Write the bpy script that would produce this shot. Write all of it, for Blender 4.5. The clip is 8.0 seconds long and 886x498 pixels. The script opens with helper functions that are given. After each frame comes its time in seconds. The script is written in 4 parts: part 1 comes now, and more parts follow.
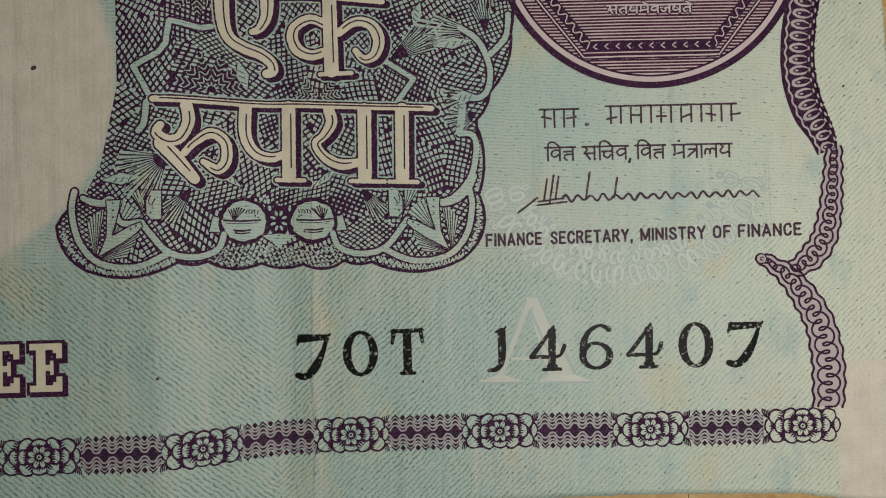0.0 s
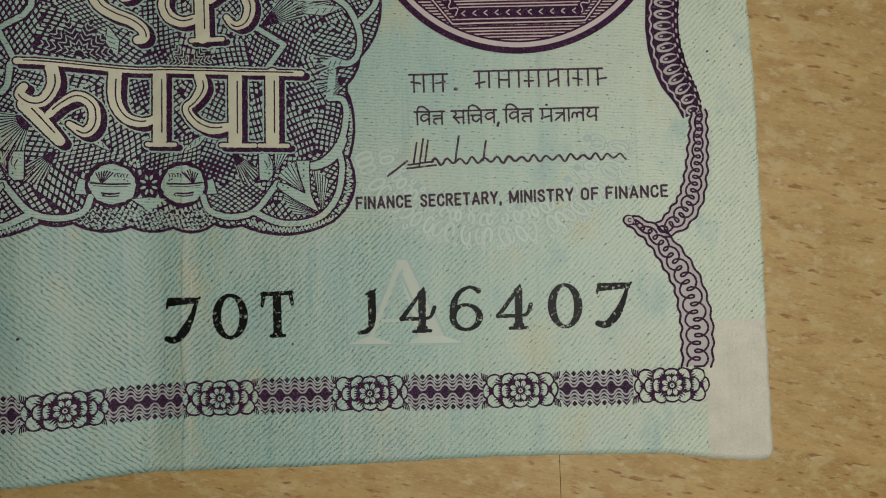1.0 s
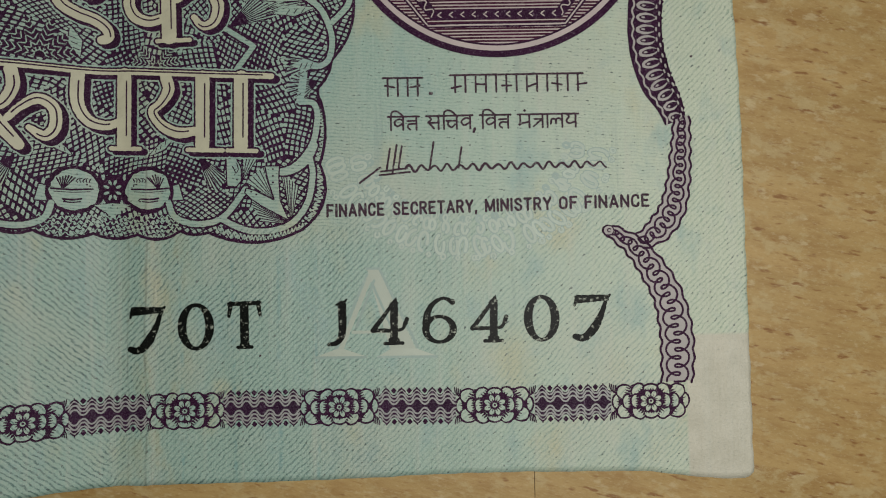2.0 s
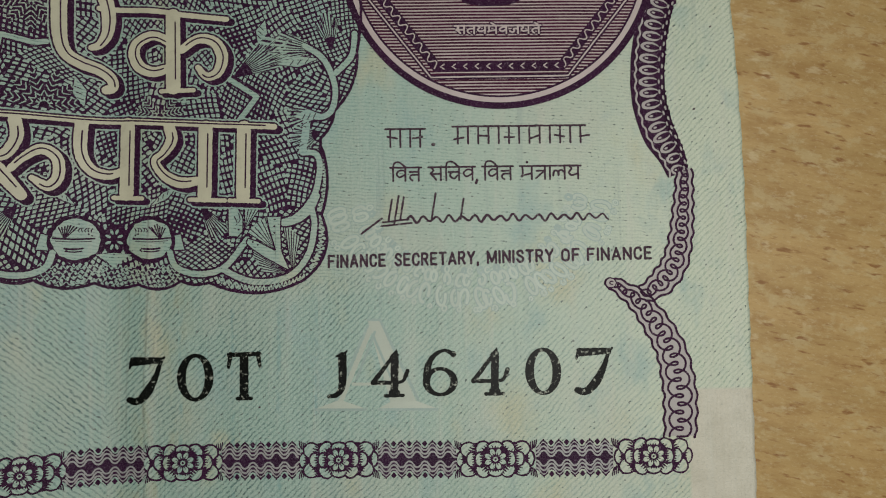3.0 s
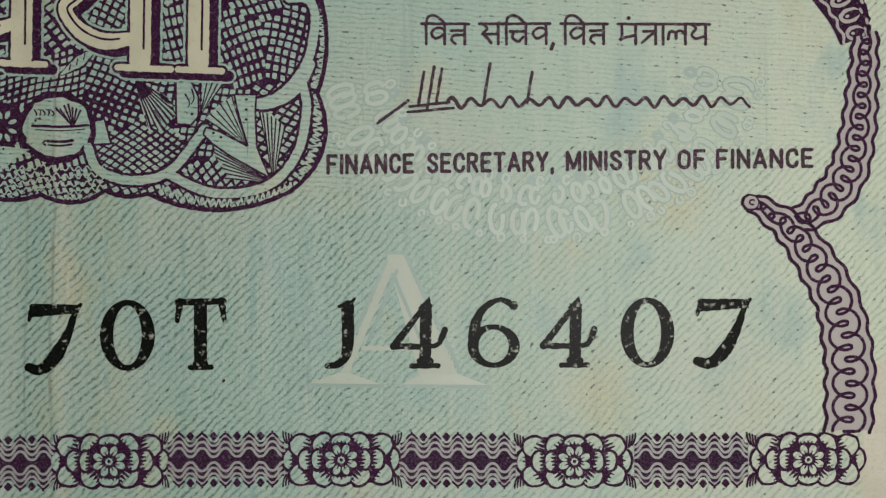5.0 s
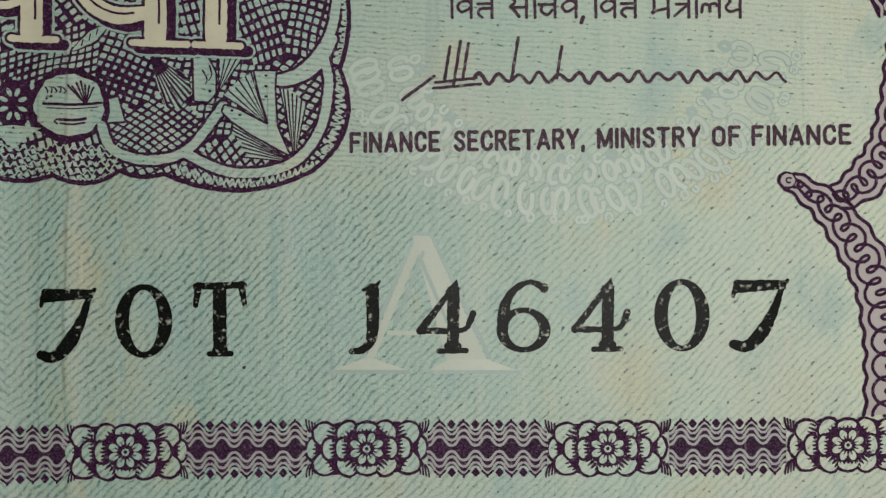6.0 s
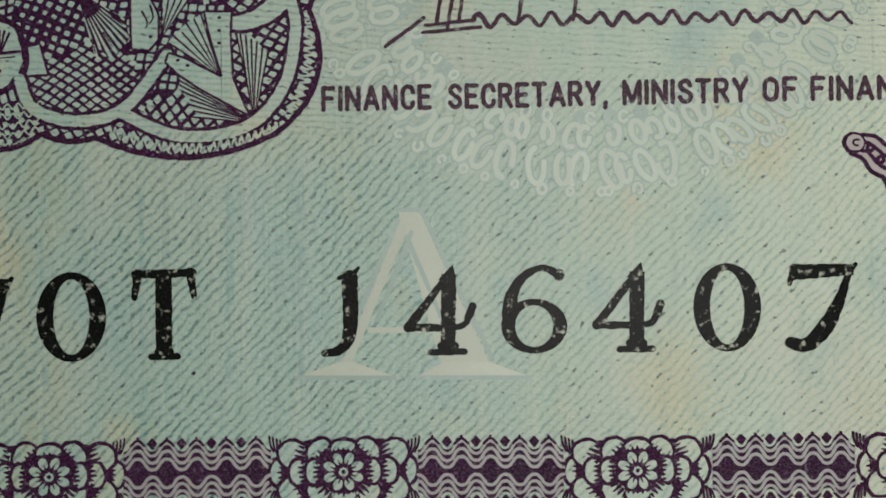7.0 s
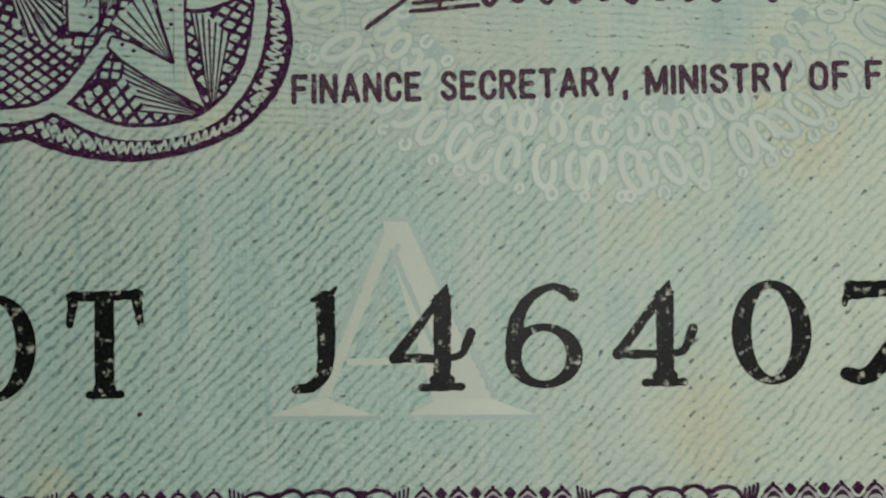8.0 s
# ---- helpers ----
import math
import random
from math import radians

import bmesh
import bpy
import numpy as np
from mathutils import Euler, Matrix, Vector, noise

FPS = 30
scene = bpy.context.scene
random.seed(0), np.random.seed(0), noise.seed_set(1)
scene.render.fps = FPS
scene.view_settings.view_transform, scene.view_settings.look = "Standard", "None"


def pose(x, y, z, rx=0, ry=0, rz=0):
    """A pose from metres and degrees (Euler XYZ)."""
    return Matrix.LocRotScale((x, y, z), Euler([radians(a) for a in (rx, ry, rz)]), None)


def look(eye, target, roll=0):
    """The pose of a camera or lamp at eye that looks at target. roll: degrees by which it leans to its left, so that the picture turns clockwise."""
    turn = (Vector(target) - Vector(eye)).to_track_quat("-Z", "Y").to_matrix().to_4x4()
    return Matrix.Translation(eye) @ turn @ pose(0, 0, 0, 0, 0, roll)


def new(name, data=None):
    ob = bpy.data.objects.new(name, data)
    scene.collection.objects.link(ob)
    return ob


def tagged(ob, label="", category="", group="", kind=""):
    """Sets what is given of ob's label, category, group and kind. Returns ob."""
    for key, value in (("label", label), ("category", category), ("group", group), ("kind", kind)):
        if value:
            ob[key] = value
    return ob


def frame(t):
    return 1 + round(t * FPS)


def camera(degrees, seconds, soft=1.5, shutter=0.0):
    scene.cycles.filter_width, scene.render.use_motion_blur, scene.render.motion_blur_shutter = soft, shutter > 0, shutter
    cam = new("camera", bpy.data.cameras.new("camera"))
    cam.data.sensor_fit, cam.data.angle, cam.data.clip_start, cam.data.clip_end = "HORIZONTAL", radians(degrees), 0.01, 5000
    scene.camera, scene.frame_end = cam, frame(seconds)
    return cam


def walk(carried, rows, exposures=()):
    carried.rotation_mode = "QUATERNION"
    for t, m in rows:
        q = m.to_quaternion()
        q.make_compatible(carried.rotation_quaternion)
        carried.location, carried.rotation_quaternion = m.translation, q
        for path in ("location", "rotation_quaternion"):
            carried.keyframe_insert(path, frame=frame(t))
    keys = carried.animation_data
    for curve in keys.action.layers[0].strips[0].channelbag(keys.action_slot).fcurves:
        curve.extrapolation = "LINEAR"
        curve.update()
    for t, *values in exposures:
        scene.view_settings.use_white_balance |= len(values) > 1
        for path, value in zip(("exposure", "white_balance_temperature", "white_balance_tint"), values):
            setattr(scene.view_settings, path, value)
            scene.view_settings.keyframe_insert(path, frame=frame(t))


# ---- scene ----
cam = camera(62.0, 8.0, 1.1)
# the lens is set for the height of the first half of the walk, and softens as it comes closer
cam.data.dof.use_dof, cam.data.dof.focus_distance, cam.data.dof.aperture_fstop = True, 0.049, 230
# seconds, place in millimetres, then tilt, turn and roll in degrees
ROWS = [
    (0, -32.687, 16.809, 51.844, 0.774, -0.678, -1.355),
    (0.1, -31.284, 16.376, 51.866, 0.994, -0.813, -1.370),
    (0.2, -29.848, 16.022, 51.892, 1.228, -0.946, -1.390),
    (0.5, -27.196, 15.073, 51.952, 1.918, -1.342, -1.439),
    (1, -24.364, 12.253, 52.241, 2.615, -1.502, -1.687),
    (2.3, -22.498, 14.112, 50.495, 2.040, -1.563, -1.080),
    (2.5, -22.582, 14.660, 50.800, 2.656, -1.423, -0.971),
    (3, -22.301, 15.729, 50.658, 3.476, -1.269, -0.814),
    (3.5, -21.884, 15.901, 49.234, 3.112, -1.198, -0.840),
    (4, -22.198, 15.535, 43.903, 2.478, -0.872, -0.824),
    (4.5, -22.420, 15.472, 36.758, 0.917, -1.254, -0.273),
    (4.7, -23.213, 14.845, 34.712, 0.462, -1.069, -0.126),
    (6, -25.919, 13.149, 32.489, 0.386, -1.592, -0.456),
    (6.5, -25.442, 12.738, 30.009, 0.530, -1.437, -0.621),
    (7, -25.365, 12.339, 26.715, 0.569, -1.297, -0.721),
    (7.5, -25.222, 12.147, 23.773, 1.522, -1.645, -0.696),
    (8, -25.076, 12.391, 22.657, 1.780, -1.398, -0.987),
]
walk(cam, [(t, pose(x / 1000, y / 1000, z / 1000, a) @ pose(0, 0, 0, 0, b) @ pose(0, 0, 0, 0, 0, g))
           for t, x, y, z, a, b, g in ROWS], [
    (0.0, -0.1, 6650, 20), (0.5, -0.22, 6600, 16), (1.0, -0.24, 6500, 12), (3.5, -0.22, 6450, 13), (4.5, -0.02, 6480, 14), (7.0, -0.02, 6480, 15), (8.0, -0.12, 6450, 13)])

# ---- light: an unseen added ceiling fill, and a small lamp held over the note ----
world = bpy.data.worlds.new("room_light")
scene.world = world
world.use_nodes = True
world.node_tree.nodes["Background"].inputs[0].default_value = (1.0, 0.99, 0.96, 1)
world.node_tree.nodes["Background"].inputs[1].default_value = 0.3


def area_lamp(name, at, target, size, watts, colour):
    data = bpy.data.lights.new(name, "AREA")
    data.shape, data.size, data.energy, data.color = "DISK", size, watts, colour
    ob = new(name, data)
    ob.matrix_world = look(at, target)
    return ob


area_lamp("room_fill_light", (0.2, 0.3, 1.55), (0.2, 0.3, 0), 0.4, 5.0, (1.0, 0.96, 0.9))
area_lamp("work_lamp_light", (-0.003, 0.011, 0.085), (-0.003, 0.011, 0), 0.03, 0.0465, (1.0, 0.97, 0.92))

# ---- node helpers ----
S = 0.001


class Nodes:
    """A thin hand for building node materials."""

    def __init__(self, name):
        self.mat = bpy.data.materials.new(name)
        self.mat.use_nodes = True
        self.tree = self.mat.node_tree
        self.bsdf = self.tree.nodes["Principled BSDF"]

    def add(self, kind, **inputs):
        node = self.tree.nodes.new(kind)
        for key, value in inputs.items():
            self.put(node.inputs[key.replace("_", " ")], value)
        return node

    def put(self, socket, value):
        if isinstance(value, bpy.types.NodeSocket):
            self.tree.links.new(value, socket)
        else:
            socket.default_value = value

    def math(self, op, a, b=0.0, c=0.0, clamp=False):
        node = self.tree.nodes.new("ShaderNodeMath")
        node.operation, node.use_clamp = op, clamp
        for socket, value in zip(node.inputs, (a, b, c)):
            self.put(socket, value)
        return node.outputs[0]

    def mix(self, f, a, b):
        node = self.tree.nodes.new("ShaderNodeMix")
        node.data_type = "RGBA"
        self.put(node.inputs[0], f)
        self.put(node.inputs[6], a)
        self.put(node.inputs[7], b)
        return node.outputs[2]

    def noise(self, vector, scale, detail=3.0, rough=0.55):
        node = self.add("ShaderNodeTexNoise", Vector=vector, Scale=scale, Detail=detail, Roughness=rough)
        return node.outputs["Fac"]

    def step(self, value, lo, hi):
        node = self.tree.nodes.new("ShaderNodeMapRange")
        node.interpolation_type = "SMOOTHSTEP"
        self.put(node.inputs[0], value)
        node.inputs[1].default_value, node.inputs[2].default_value = lo, hi
        return node.outputs[0]

    def stretch(self, vector, x, y, z=1.0, turn=0.0):
        node = self.add("ShaderNodeMapping", Vector=vector)
        node.inputs["Scale"].default_value = (x, y, z)
        node.inputs["Rotation"].default_value = (0, 0, radians(turn))
        return node.outputs[0]

    def bump(self, height, strength, distance):
        node = self.add("ShaderNodeBump", Height=height, Strength=strength, Distance=distance)
        self.put(self.bsdf.inputs["Normal"], node.outputs[0])

    def finish(self, colour, rough, specular=0.4):
        self.put(self.bsdf.inputs["Base Color"], colour)
        self.put(self.bsdf.inputs["Roughness"], rough)
        self.bsdf.inputs["Specular IOR Level"].default_value = specular
        return self.mat


def col(r, g, b):
    """A base colour from its 0 to 255 appearance."""
    return tuple(((c / 255 + 0.055) / 1.055) ** 2.4 if c > 10 else c / 3294 for c in (r, g, b)) + (1,)


def paper_material():
    """Worn note paper: pale stock, with a green tint and fine hatching where printed. The UV map holds millimetres on the note."""
    n = Nodes("note_paper")
    uv = n.add("ShaderNodeUVMap").outputs[0]
    sep = n.add("ShaderNodeSeparateXYZ", Vector=uv)
    u, v = sep.outputs[0], sep.outputs[1]
    wide = n.noise(uv, 0.09, 4.0)
    mid = n.noise(n.stretch(uv, 1, 1, 1), 0.55, 4.0, 0.6)
    fibre = n.noise(n.stretch(uv, 4.2, 9.0), 1.0, 4.0, 0.7)
    bare = n.mix(n.step(mid, 0.3, 0.75), col(203, 202, 182), col(188, 187, 166))
    bare = n.mix(n.math("MULTIPLY", n.step(n.noise(uv, 1.3, 3.0), 0.66, 0.74), 0.3), bare, col(150, 148, 132))
    # green tint, bluer towards the middle of the note, yellower at its edge and in stains
    # the right end is paler also to paint in its brighter light
    side = n.step(u, -30.0, 2.0)
    tint = n.mix(side, col(150, 183, 168), col(197, 209, 184))
    tint = n.mix(n.math("MULTIPLY", n.step(wide, 0.48, 0.68), 0.45), tint, col(184, 190, 170))
    tint = n.mix(n.math("MULTIPLY", n.step(mid, 0.5, 0.8), 0.4), tint, col(158, 182, 175))
    stain = n.step(n.noise(n.stretch(uv, 1.0, 0.6), 0.17, 4.0), 0.56, 0.74)
    tint = n.mix(n.math("MULTIPLY", stain, 0.8), tint, col(186, 186, 148))
    cool = n.step(n.noise(n.stretch(uv, 0.7, 0.4), 0.4, 4.0, 0.6), 0.52, 0.7)
    tint = n.mix(n.math("MULTIPLY", cool, 0.65), tint, col(138, 174, 168))
    ru, rv = n.math("ADD", u, 16.4), n.math("ADD", v, -7.5)
    spill = n.math("SQRT", n.math("ADD", n.math("MULTIPLY", ru, ru), n.math("MULTIPLY", n.math("MULTIPLY", rv, rv), 0.5)))
    spill = n.step(n.math("ADD", spill, n.math("MULTIPLY", mid, 2.2)), 3.6, 1.0)
    tint = n.mix(n.math("MULTIPLY", spill, 0.6), tint, col(188, 188, 146))
    # hatching in three directions
    warp = n.noise(uv, 1.5, 3.0, 0.6)
    wobble = n.math("MULTIPLY", n.math("SUBTRACT", warp, 0.5), 1.15)
    wobble = n.math("ADD", wobble, n.math("MULTIPLY", n.math("SUBTRACT", n.noise(uv, 0.6, 2.0, 0.5), 0.5), 1.3))

    def hatch(au, av, pitch):
        d = n.math("ADD", n.math("ADD", n.math("MULTIPLY", u, au), n.math("MULTIPLY", v, av)), n.math("MULTIPLY", wobble, pitch))
        wave = n.math("SINE", n.math("MULTIPLY", d, 2 * math.pi / pitch))
        return n.step(wave, 0.0, 0.9)

    rising = hatch(-0.70, 0.71, 0.30)
    falling = hatch(0.66, 0.75, 0.31)
    level = hatch(0.06, 1.0, 0.23)
    left = n.step(n.math("ADD", u, n.math("MULTIPLY", n.math("SUBTRACT", warp, 0.5), 1.6)), -43.7, -44.1)
    text_zone = n.math("MULTIPLY", n.step(v, 18.6, 19.4), n.math("MULTIPLY", n.step(u, -5.2, -6.0), n.step(u, -32.0, -30.0)))
    in_panel = n.math("MULTIPLY", n.step(v, 16.6, 17.2), n.step(u, -27.0, -29.0))
    text_zone = n.math("MAXIMUM", text_zone, in_panel)
    lines = n.mix(left, rising, falling)
    lines = n.mix(text_zone, lines, level)
    broken = n.math("MULTIPLY", n.step(n.noise(n.stretch(uv, 1.9, 1.9), 1.6, 4.0, 0.7), 0.36, 0.6), n.math("MULTIPLY_ADD", n.step(n.noise(uv, 0.3, 3.0), 0.35, 0.65), 0.55, 0.45))
    margin = n.step(u, -4.9, -4.6)
    strength = n.math("MULTIPLY", n.math("MULTIPLY", lines, n.math("MULTIPLY_ADD", broken, 0.85, 0.22)), 0.78)
    strength = n.math("MULTIPLY", strength, n.math("MULTIPLY_ADD", text_zone, -0.45, 1.0))
    strength = n.math("MULTIPLY", strength, n.math("MULTIPLY_ADD", n.step(u, -16.0, -36.0), 0.45, 0.7))
    inkline = n.mix(n.step(u, -34.0, -14.0), col(50, 98, 94), col(92, 136, 126))
    tint = n.mix(strength, tint, n.mix(margin, inkline, col(104, 144, 118)))
    specks = n.math("MULTIPLY", n.step(n.noise(n.stretch(uv, 3.1, 3.6), 1.0, 2.0), 0.6, 0.68), n.step(lines, 0.4, 0.7))
    tint = n.mix(n.math("MULTIPLY", specks, 0.85), tint, col(34, 62, 60))
    # brown stains where the note was folded, and blue lines of the reverse that show through
    brown = n.math("MULTIPLY", n.step(n.math("ABSOLUTE", n.math("ADD", u, 40.6)), 3.4, 0.2), n.step(n.noise(n.stretch(uv, 1.1, 0.45), 0.6, 4.0, 0.65), 0.45, 0.66))
    tint = n.mix(n.math("MULTIPLY", brown, 0.38), tint, col(178, 172, 126))
    for place in (-29.9, -32.4, -35.5, -39.0):
        thread = n.step(n.math("ABSOLUTE", n.math("ADD", n.math("ADD", u, -place), n.math("MULTIPLY", n.math("SUBTRACT", mid, 0.5), 0.5))), 0.22, 0.02)
        thread = n.math("MULTIPLY", thread, n.math("MULTIPLY", n.step(v, 15.5, 14.0), n.step(n.noise(n.stretch(uv, 1.0, 0.7), 1.1, 3.0, 0.6), 0.4, 0.62)))
        tint = n.mix(n.math("MULTIPLY", thread, 0.5), tint, col(92, 150, 150))
    # the bare corner and the round watermark window
    corner = n.math("MULTIPLY", n.step(u, -4.75, -4.45), n.step(v, 9.15, 8.85))
    du, dv = n.math("ADD", u, 67.2), n.math("ADD", v, -29.5)
    far = n.math("SQRT", n.math("ADD", n.math("MULTIPLY", du, du), n.math("MULTIPLY", dv, dv)))
    window = n.step(n.math("ADD", far, n.math("MULTIPLY", wide, 1.2)), 14.2, 13.2)
    colour = n.mix(n.math("MAXIMUM", corner, window), tint, bare)
    colour = n.mix(n.math("MULTIPLY", n.step(fibre, 0.35, 0.75), 0.16), colour, col(225, 226, 212))
    streak = n.noise(n.stretch(uv, 0.75, 0.03), 1.0, 4.0, 0.65)
    colour = n.mix(n.math("MULTIPLY", n.step(streak, 0.5, 0.72), 0.34), colour, col(196, 200, 184))
    colour = n.mix(n.math("MULTIPLY", n.step(streak, 0.44, 0.3), 0.3), colour, col(128, 150, 146))
    # creases: shaded and lit sides of the folds painted over the wear
    crease = n.math("ABSOLUTE", n.math("ADD", n.math("ADD", u, 41.4), n.math("MULTIPLY", n.math("SUBTRACT", wide, 0.5), 1.2)))
    crease2 = n.math("ABSOLUTE", n.math("ADD", n.math("ADD", u, 42.6), n.math("MULTIPLY", n.math("SUBTRACT", wide, 0.5), 1.0)))
    worn = n.math("MULTIPLY", n.math("MAXIMUM", n.step(crease, 0.13, 0.0), n.math("MULTIPLY", n.step(crease2, 0.1, 0.0), 0.6)), n.step(mid, 0.3, 0.6))
    colour = n.mix(n.math("MULTIPLY", worn, 0.6), colour, col(96, 108, 94))
    lit_fold = n.math("ABSOLUTE", n.math("ADD", n.math("ADD", u, 41.0), n.math("MULTIPLY", n.math("SUBTRACT", wide, 0.5), 1.2)))
    colour = n.mix(n.math("MULTIPLY", n.step(lit_fold, 0.3, 0.0), 0.15), colour, col(206, 208, 190))
    mottle = n.noise(n.stretch(uv, 5.0, 6.0), 1.0, 4.0, 0.75)
    colour = n.mix(n.math("MULTIPLY", n.step(mottle, 0.5, 0.75), 0.28), colour, col(206, 210, 196))
    colour = n.mix(n.math("MULTIPLY", n.step(mottle, 0.48, 0.28), 0.32), colour, col(112, 132, 126))
    grime = n.step(n.noise(n.stretch(uv, 2.6, 2.6), 1.0, 2.0), 0.76, 0.8)
    colour = n.mix(n.math("MULTIPLY", grime, 0.35), colour, col(96, 96, 84))
    relief = n.math("ADD", n.math("MULTIPLY", fibre, 0.5), n.math("MULTIPLY", mid, 1.6))
    relief = n.math("ADD", n.math("ADD", relief, n.math("MULTIPLY", mottle, 0.6)), n.math("MULTIPLY", streak, 2.0))
    n.bump(relief, 0.6, 0.00008)
    return n.finish(colour, 0.5, 0.62)


def ink_material(name, colour, worn, wear=0.35, fine=5.0, rough=0.55, vary=1.5, gloss=0.06, grain=0.14):
    """Printed ink that lets the paper through in worn specks."""
    n = Nodes(name)
    pos = n.add("ShaderNodeTexCoord").outputs["Object"]
    speck = n.noise(n.stretch(pos, 1000, 1000, 1000), fine, 3.0, 0.6)
    cloud = n.noise(n.stretch(pos, 1000, 1000, 1000), 0.5, 3.0, 0.6)
    dark = n.mix(n.step(cloud, 0.35, 0.7), colour, tuple(min(1, c * vary) for c in colour[:3]) + (1,))
    grit = n.noise(n.stretch(pos, 1000, 1000, 1000), 13.0, 3.0, 0.7)
    island = n.add("ShaderNodeNewGeometry").outputs["Random Per Island"]
    dark = n.mix(n.math("MULTIPLY", n.step(grit, 0.42, 0.72), grain), dark, worn)
    dark = n.mix(n.math("MULTIPLY", n.step(grit, 0.48, 0.3), 0.3), dark, tuple(c * 0.55 for c in colour[:3]) + (1,))
    dark = n.mix(n.math("MULTIPLY", island, 0.22), dark, tuple(c * 0.6 for c in colour[:3]) + (1,))
    f = n.math("MULTIPLY", n.step(speck, 0.57, 0.72), wear)
    n.bump(speck, 0.25, 0.00003)
    return n.finish(n.mix(f, dark, worn), rough, gloss)


def wood_material():
    """Laminate with a beech pattern: tan ground, short dark flecks along the grain, pale worn blotches."""
    n = Nodes("beech_laminate")
    pos = n.add("ShaderNodeTexCoord").outputs["Object"]
    mmv = n.stretch(pos, 1000, 1000, 1000, 12.0)
    broad = n.noise(n.stretch(mmv, 0.06, 0.3), 1.0, 4.0, 0.6)
    grain = n.noise(n.stretch(mmv, 0.3, 1.0), 1.0, 5.0, 0.65)
    fleck = n.noise(n.stretch(mmv, 0.5, 1.7), 1.0, 2.5, 0.6)
    small = n.noise(n.stretch(mmv, 1.0, 3.4), 1.0, 2.0, 0.5)
    fine = n.noise(n.stretch(mmv, 2.4, 5.5), 1.0, 3.0, 0.7)
    blotch = n.noise(n.stretch(mmv, 0.42, 0.62), 1.0, 5.0, 0.7)
    colour = n.mix(n.step(broad, 0.3, 0.7), col(184, 156, 100), col(168, 141, 86))
    colour = n.mix(n.math("MULTIPLY", n.step(grain, 0.42, 0.68), 0.65), colour, col(152, 117, 62))
    colour = n.mix(n.math("MULTIPLY", n.step(blotch, 0.5, 0.62), 0.6), colour, col(186, 168, 120))
    colour = n.mix(n.math("MULTIPLY", n.step(n.noise(n.stretch(mmv, 0.25, 0.5), 2.0, 4.0, 0.65), 0.58, 0.68), 0.55), colour, col(198, 182, 140))
    colour = n.mix(n.math("MULTIPLY", n.step(small, 0.6, 0.7), 0.4), colour, col(142, 102, 50))
    colour = n.mix(n.math("MULTIPLY", n.step(fleck, 0.59, 0.7), 0.85), colour, col(132, 90, 42))
    colour = n.mix(n.math("MULTIPLY", n.step(fine, 0.54, 0.72), 0.35), colour, col(206, 190, 146))
    colour = n.mix(n.math("MULTIPLY", n.step(fine, 0.46, 0.3), 0.3), colour, col(142, 108, 58))
    n.bump(n.math("ADD", grain, n.math("MULTIPLY", fine, 0.4)), 0.25, 0.0001)
    return n.finish(colour, n.math("ADD", n.math("MULTIPLY", grain, 0.2), 0.38), 0.4)


def plain_material(name, colour, rough=0.8):
    n = Nodes(name)
    pos = n.add("ShaderNodeTexCoord").outputs["Object"]
    cloud = n.noise(pos, 3.0, 4.0)
    n.bump(n.noise(pos, 90.0, 3.0), 0.1, 0.002)
    return n.finish(n.mix(n.step(cloud, 0.3, 0.7), colour, tuple(c * 0.92 for c in colour[:3]) + (1,)), rough)


WHITE = plain_material("white_wall_paint", (0.78, 0.77, 0.73, 1))
TILE = plain_material("grey_floor", (0.35, 0.33, 0.3, 1), 0.5)
PAPER = paper_material()
# clear parts of the print are the note's own paper
PALE = BLANK = PAPER
PURPLE = ink_material("purple_ink", col(44, 12, 42), col(136, 116, 134), 0.5, gloss=0.07, grain=0.22)
PLUM = ink_material("plum_ink", col(60, 17, 42), col(150, 130, 132), 0.4)
NET = ink_material("panel_ink", col(45, 13, 44), col(130, 114, 134), 0.5, gloss=0.07, grain=0.22)
SOFT = ink_material("thin_purple_ink", col(42, 15, 42), col(130, 116, 132), 0.5, 5.0, gloss=0.07, grain=0.35)
VEIL = ink_material("tinted_border_paper", col(160, 163, 160), col(138, 136, 140), 0.5, 3.0, 0.52, 0.86, gloss=0.55)
LIGHT = ink_material("unprinted_coin_paper", col(198, 187, 182), col(170, 150, 152), 0.4, 3.0, 0.52, 0.9, gloss=0.55)
ROSY = ink_material("unprinted_rosy_paper", col(176, 173, 168), col(150, 142, 144), 0.5, 3.0, 0.52, 0.88, gloss=0.55)
CREAM = ink_material("unprinted_cream_paper", col(208, 208, 180), col(182, 180, 154), 0.5, 2.0, 0.52, 0.88, gloss=0.55)
BLACK = ink_material("black_number_ink", col(4, 8, 6), col(178, 186, 170), 0.9, 3.4, 0.42, 1.6, gloss=0.09, grain=0.03)
TYPE = ink_material("dark_letter_ink", col(56, 30, 48), col(146, 150, 144), 0.6, 4.0, gloss=0.12, grain=0.25)
MARK = ink_material("watermark_pale", col(184, 197, 180), col(174, 189, 174), 0.7, 1.6, 0.52, 0.94, gloss=0.55)
MARKL = ink_material("watermark_soft", col(183, 200, 184), col(174, 192, 177), 0.8, 1.6, 0.52, 0.95, gloss=0.55)
TEAL = ink_material("faint_teal_ink", col(152, 176, 166), col(166, 186, 176), 0.8, 2.0, 0.52, 1.05, gloss=0.55)
WOOD = wood_material()

# ---- room and table ----


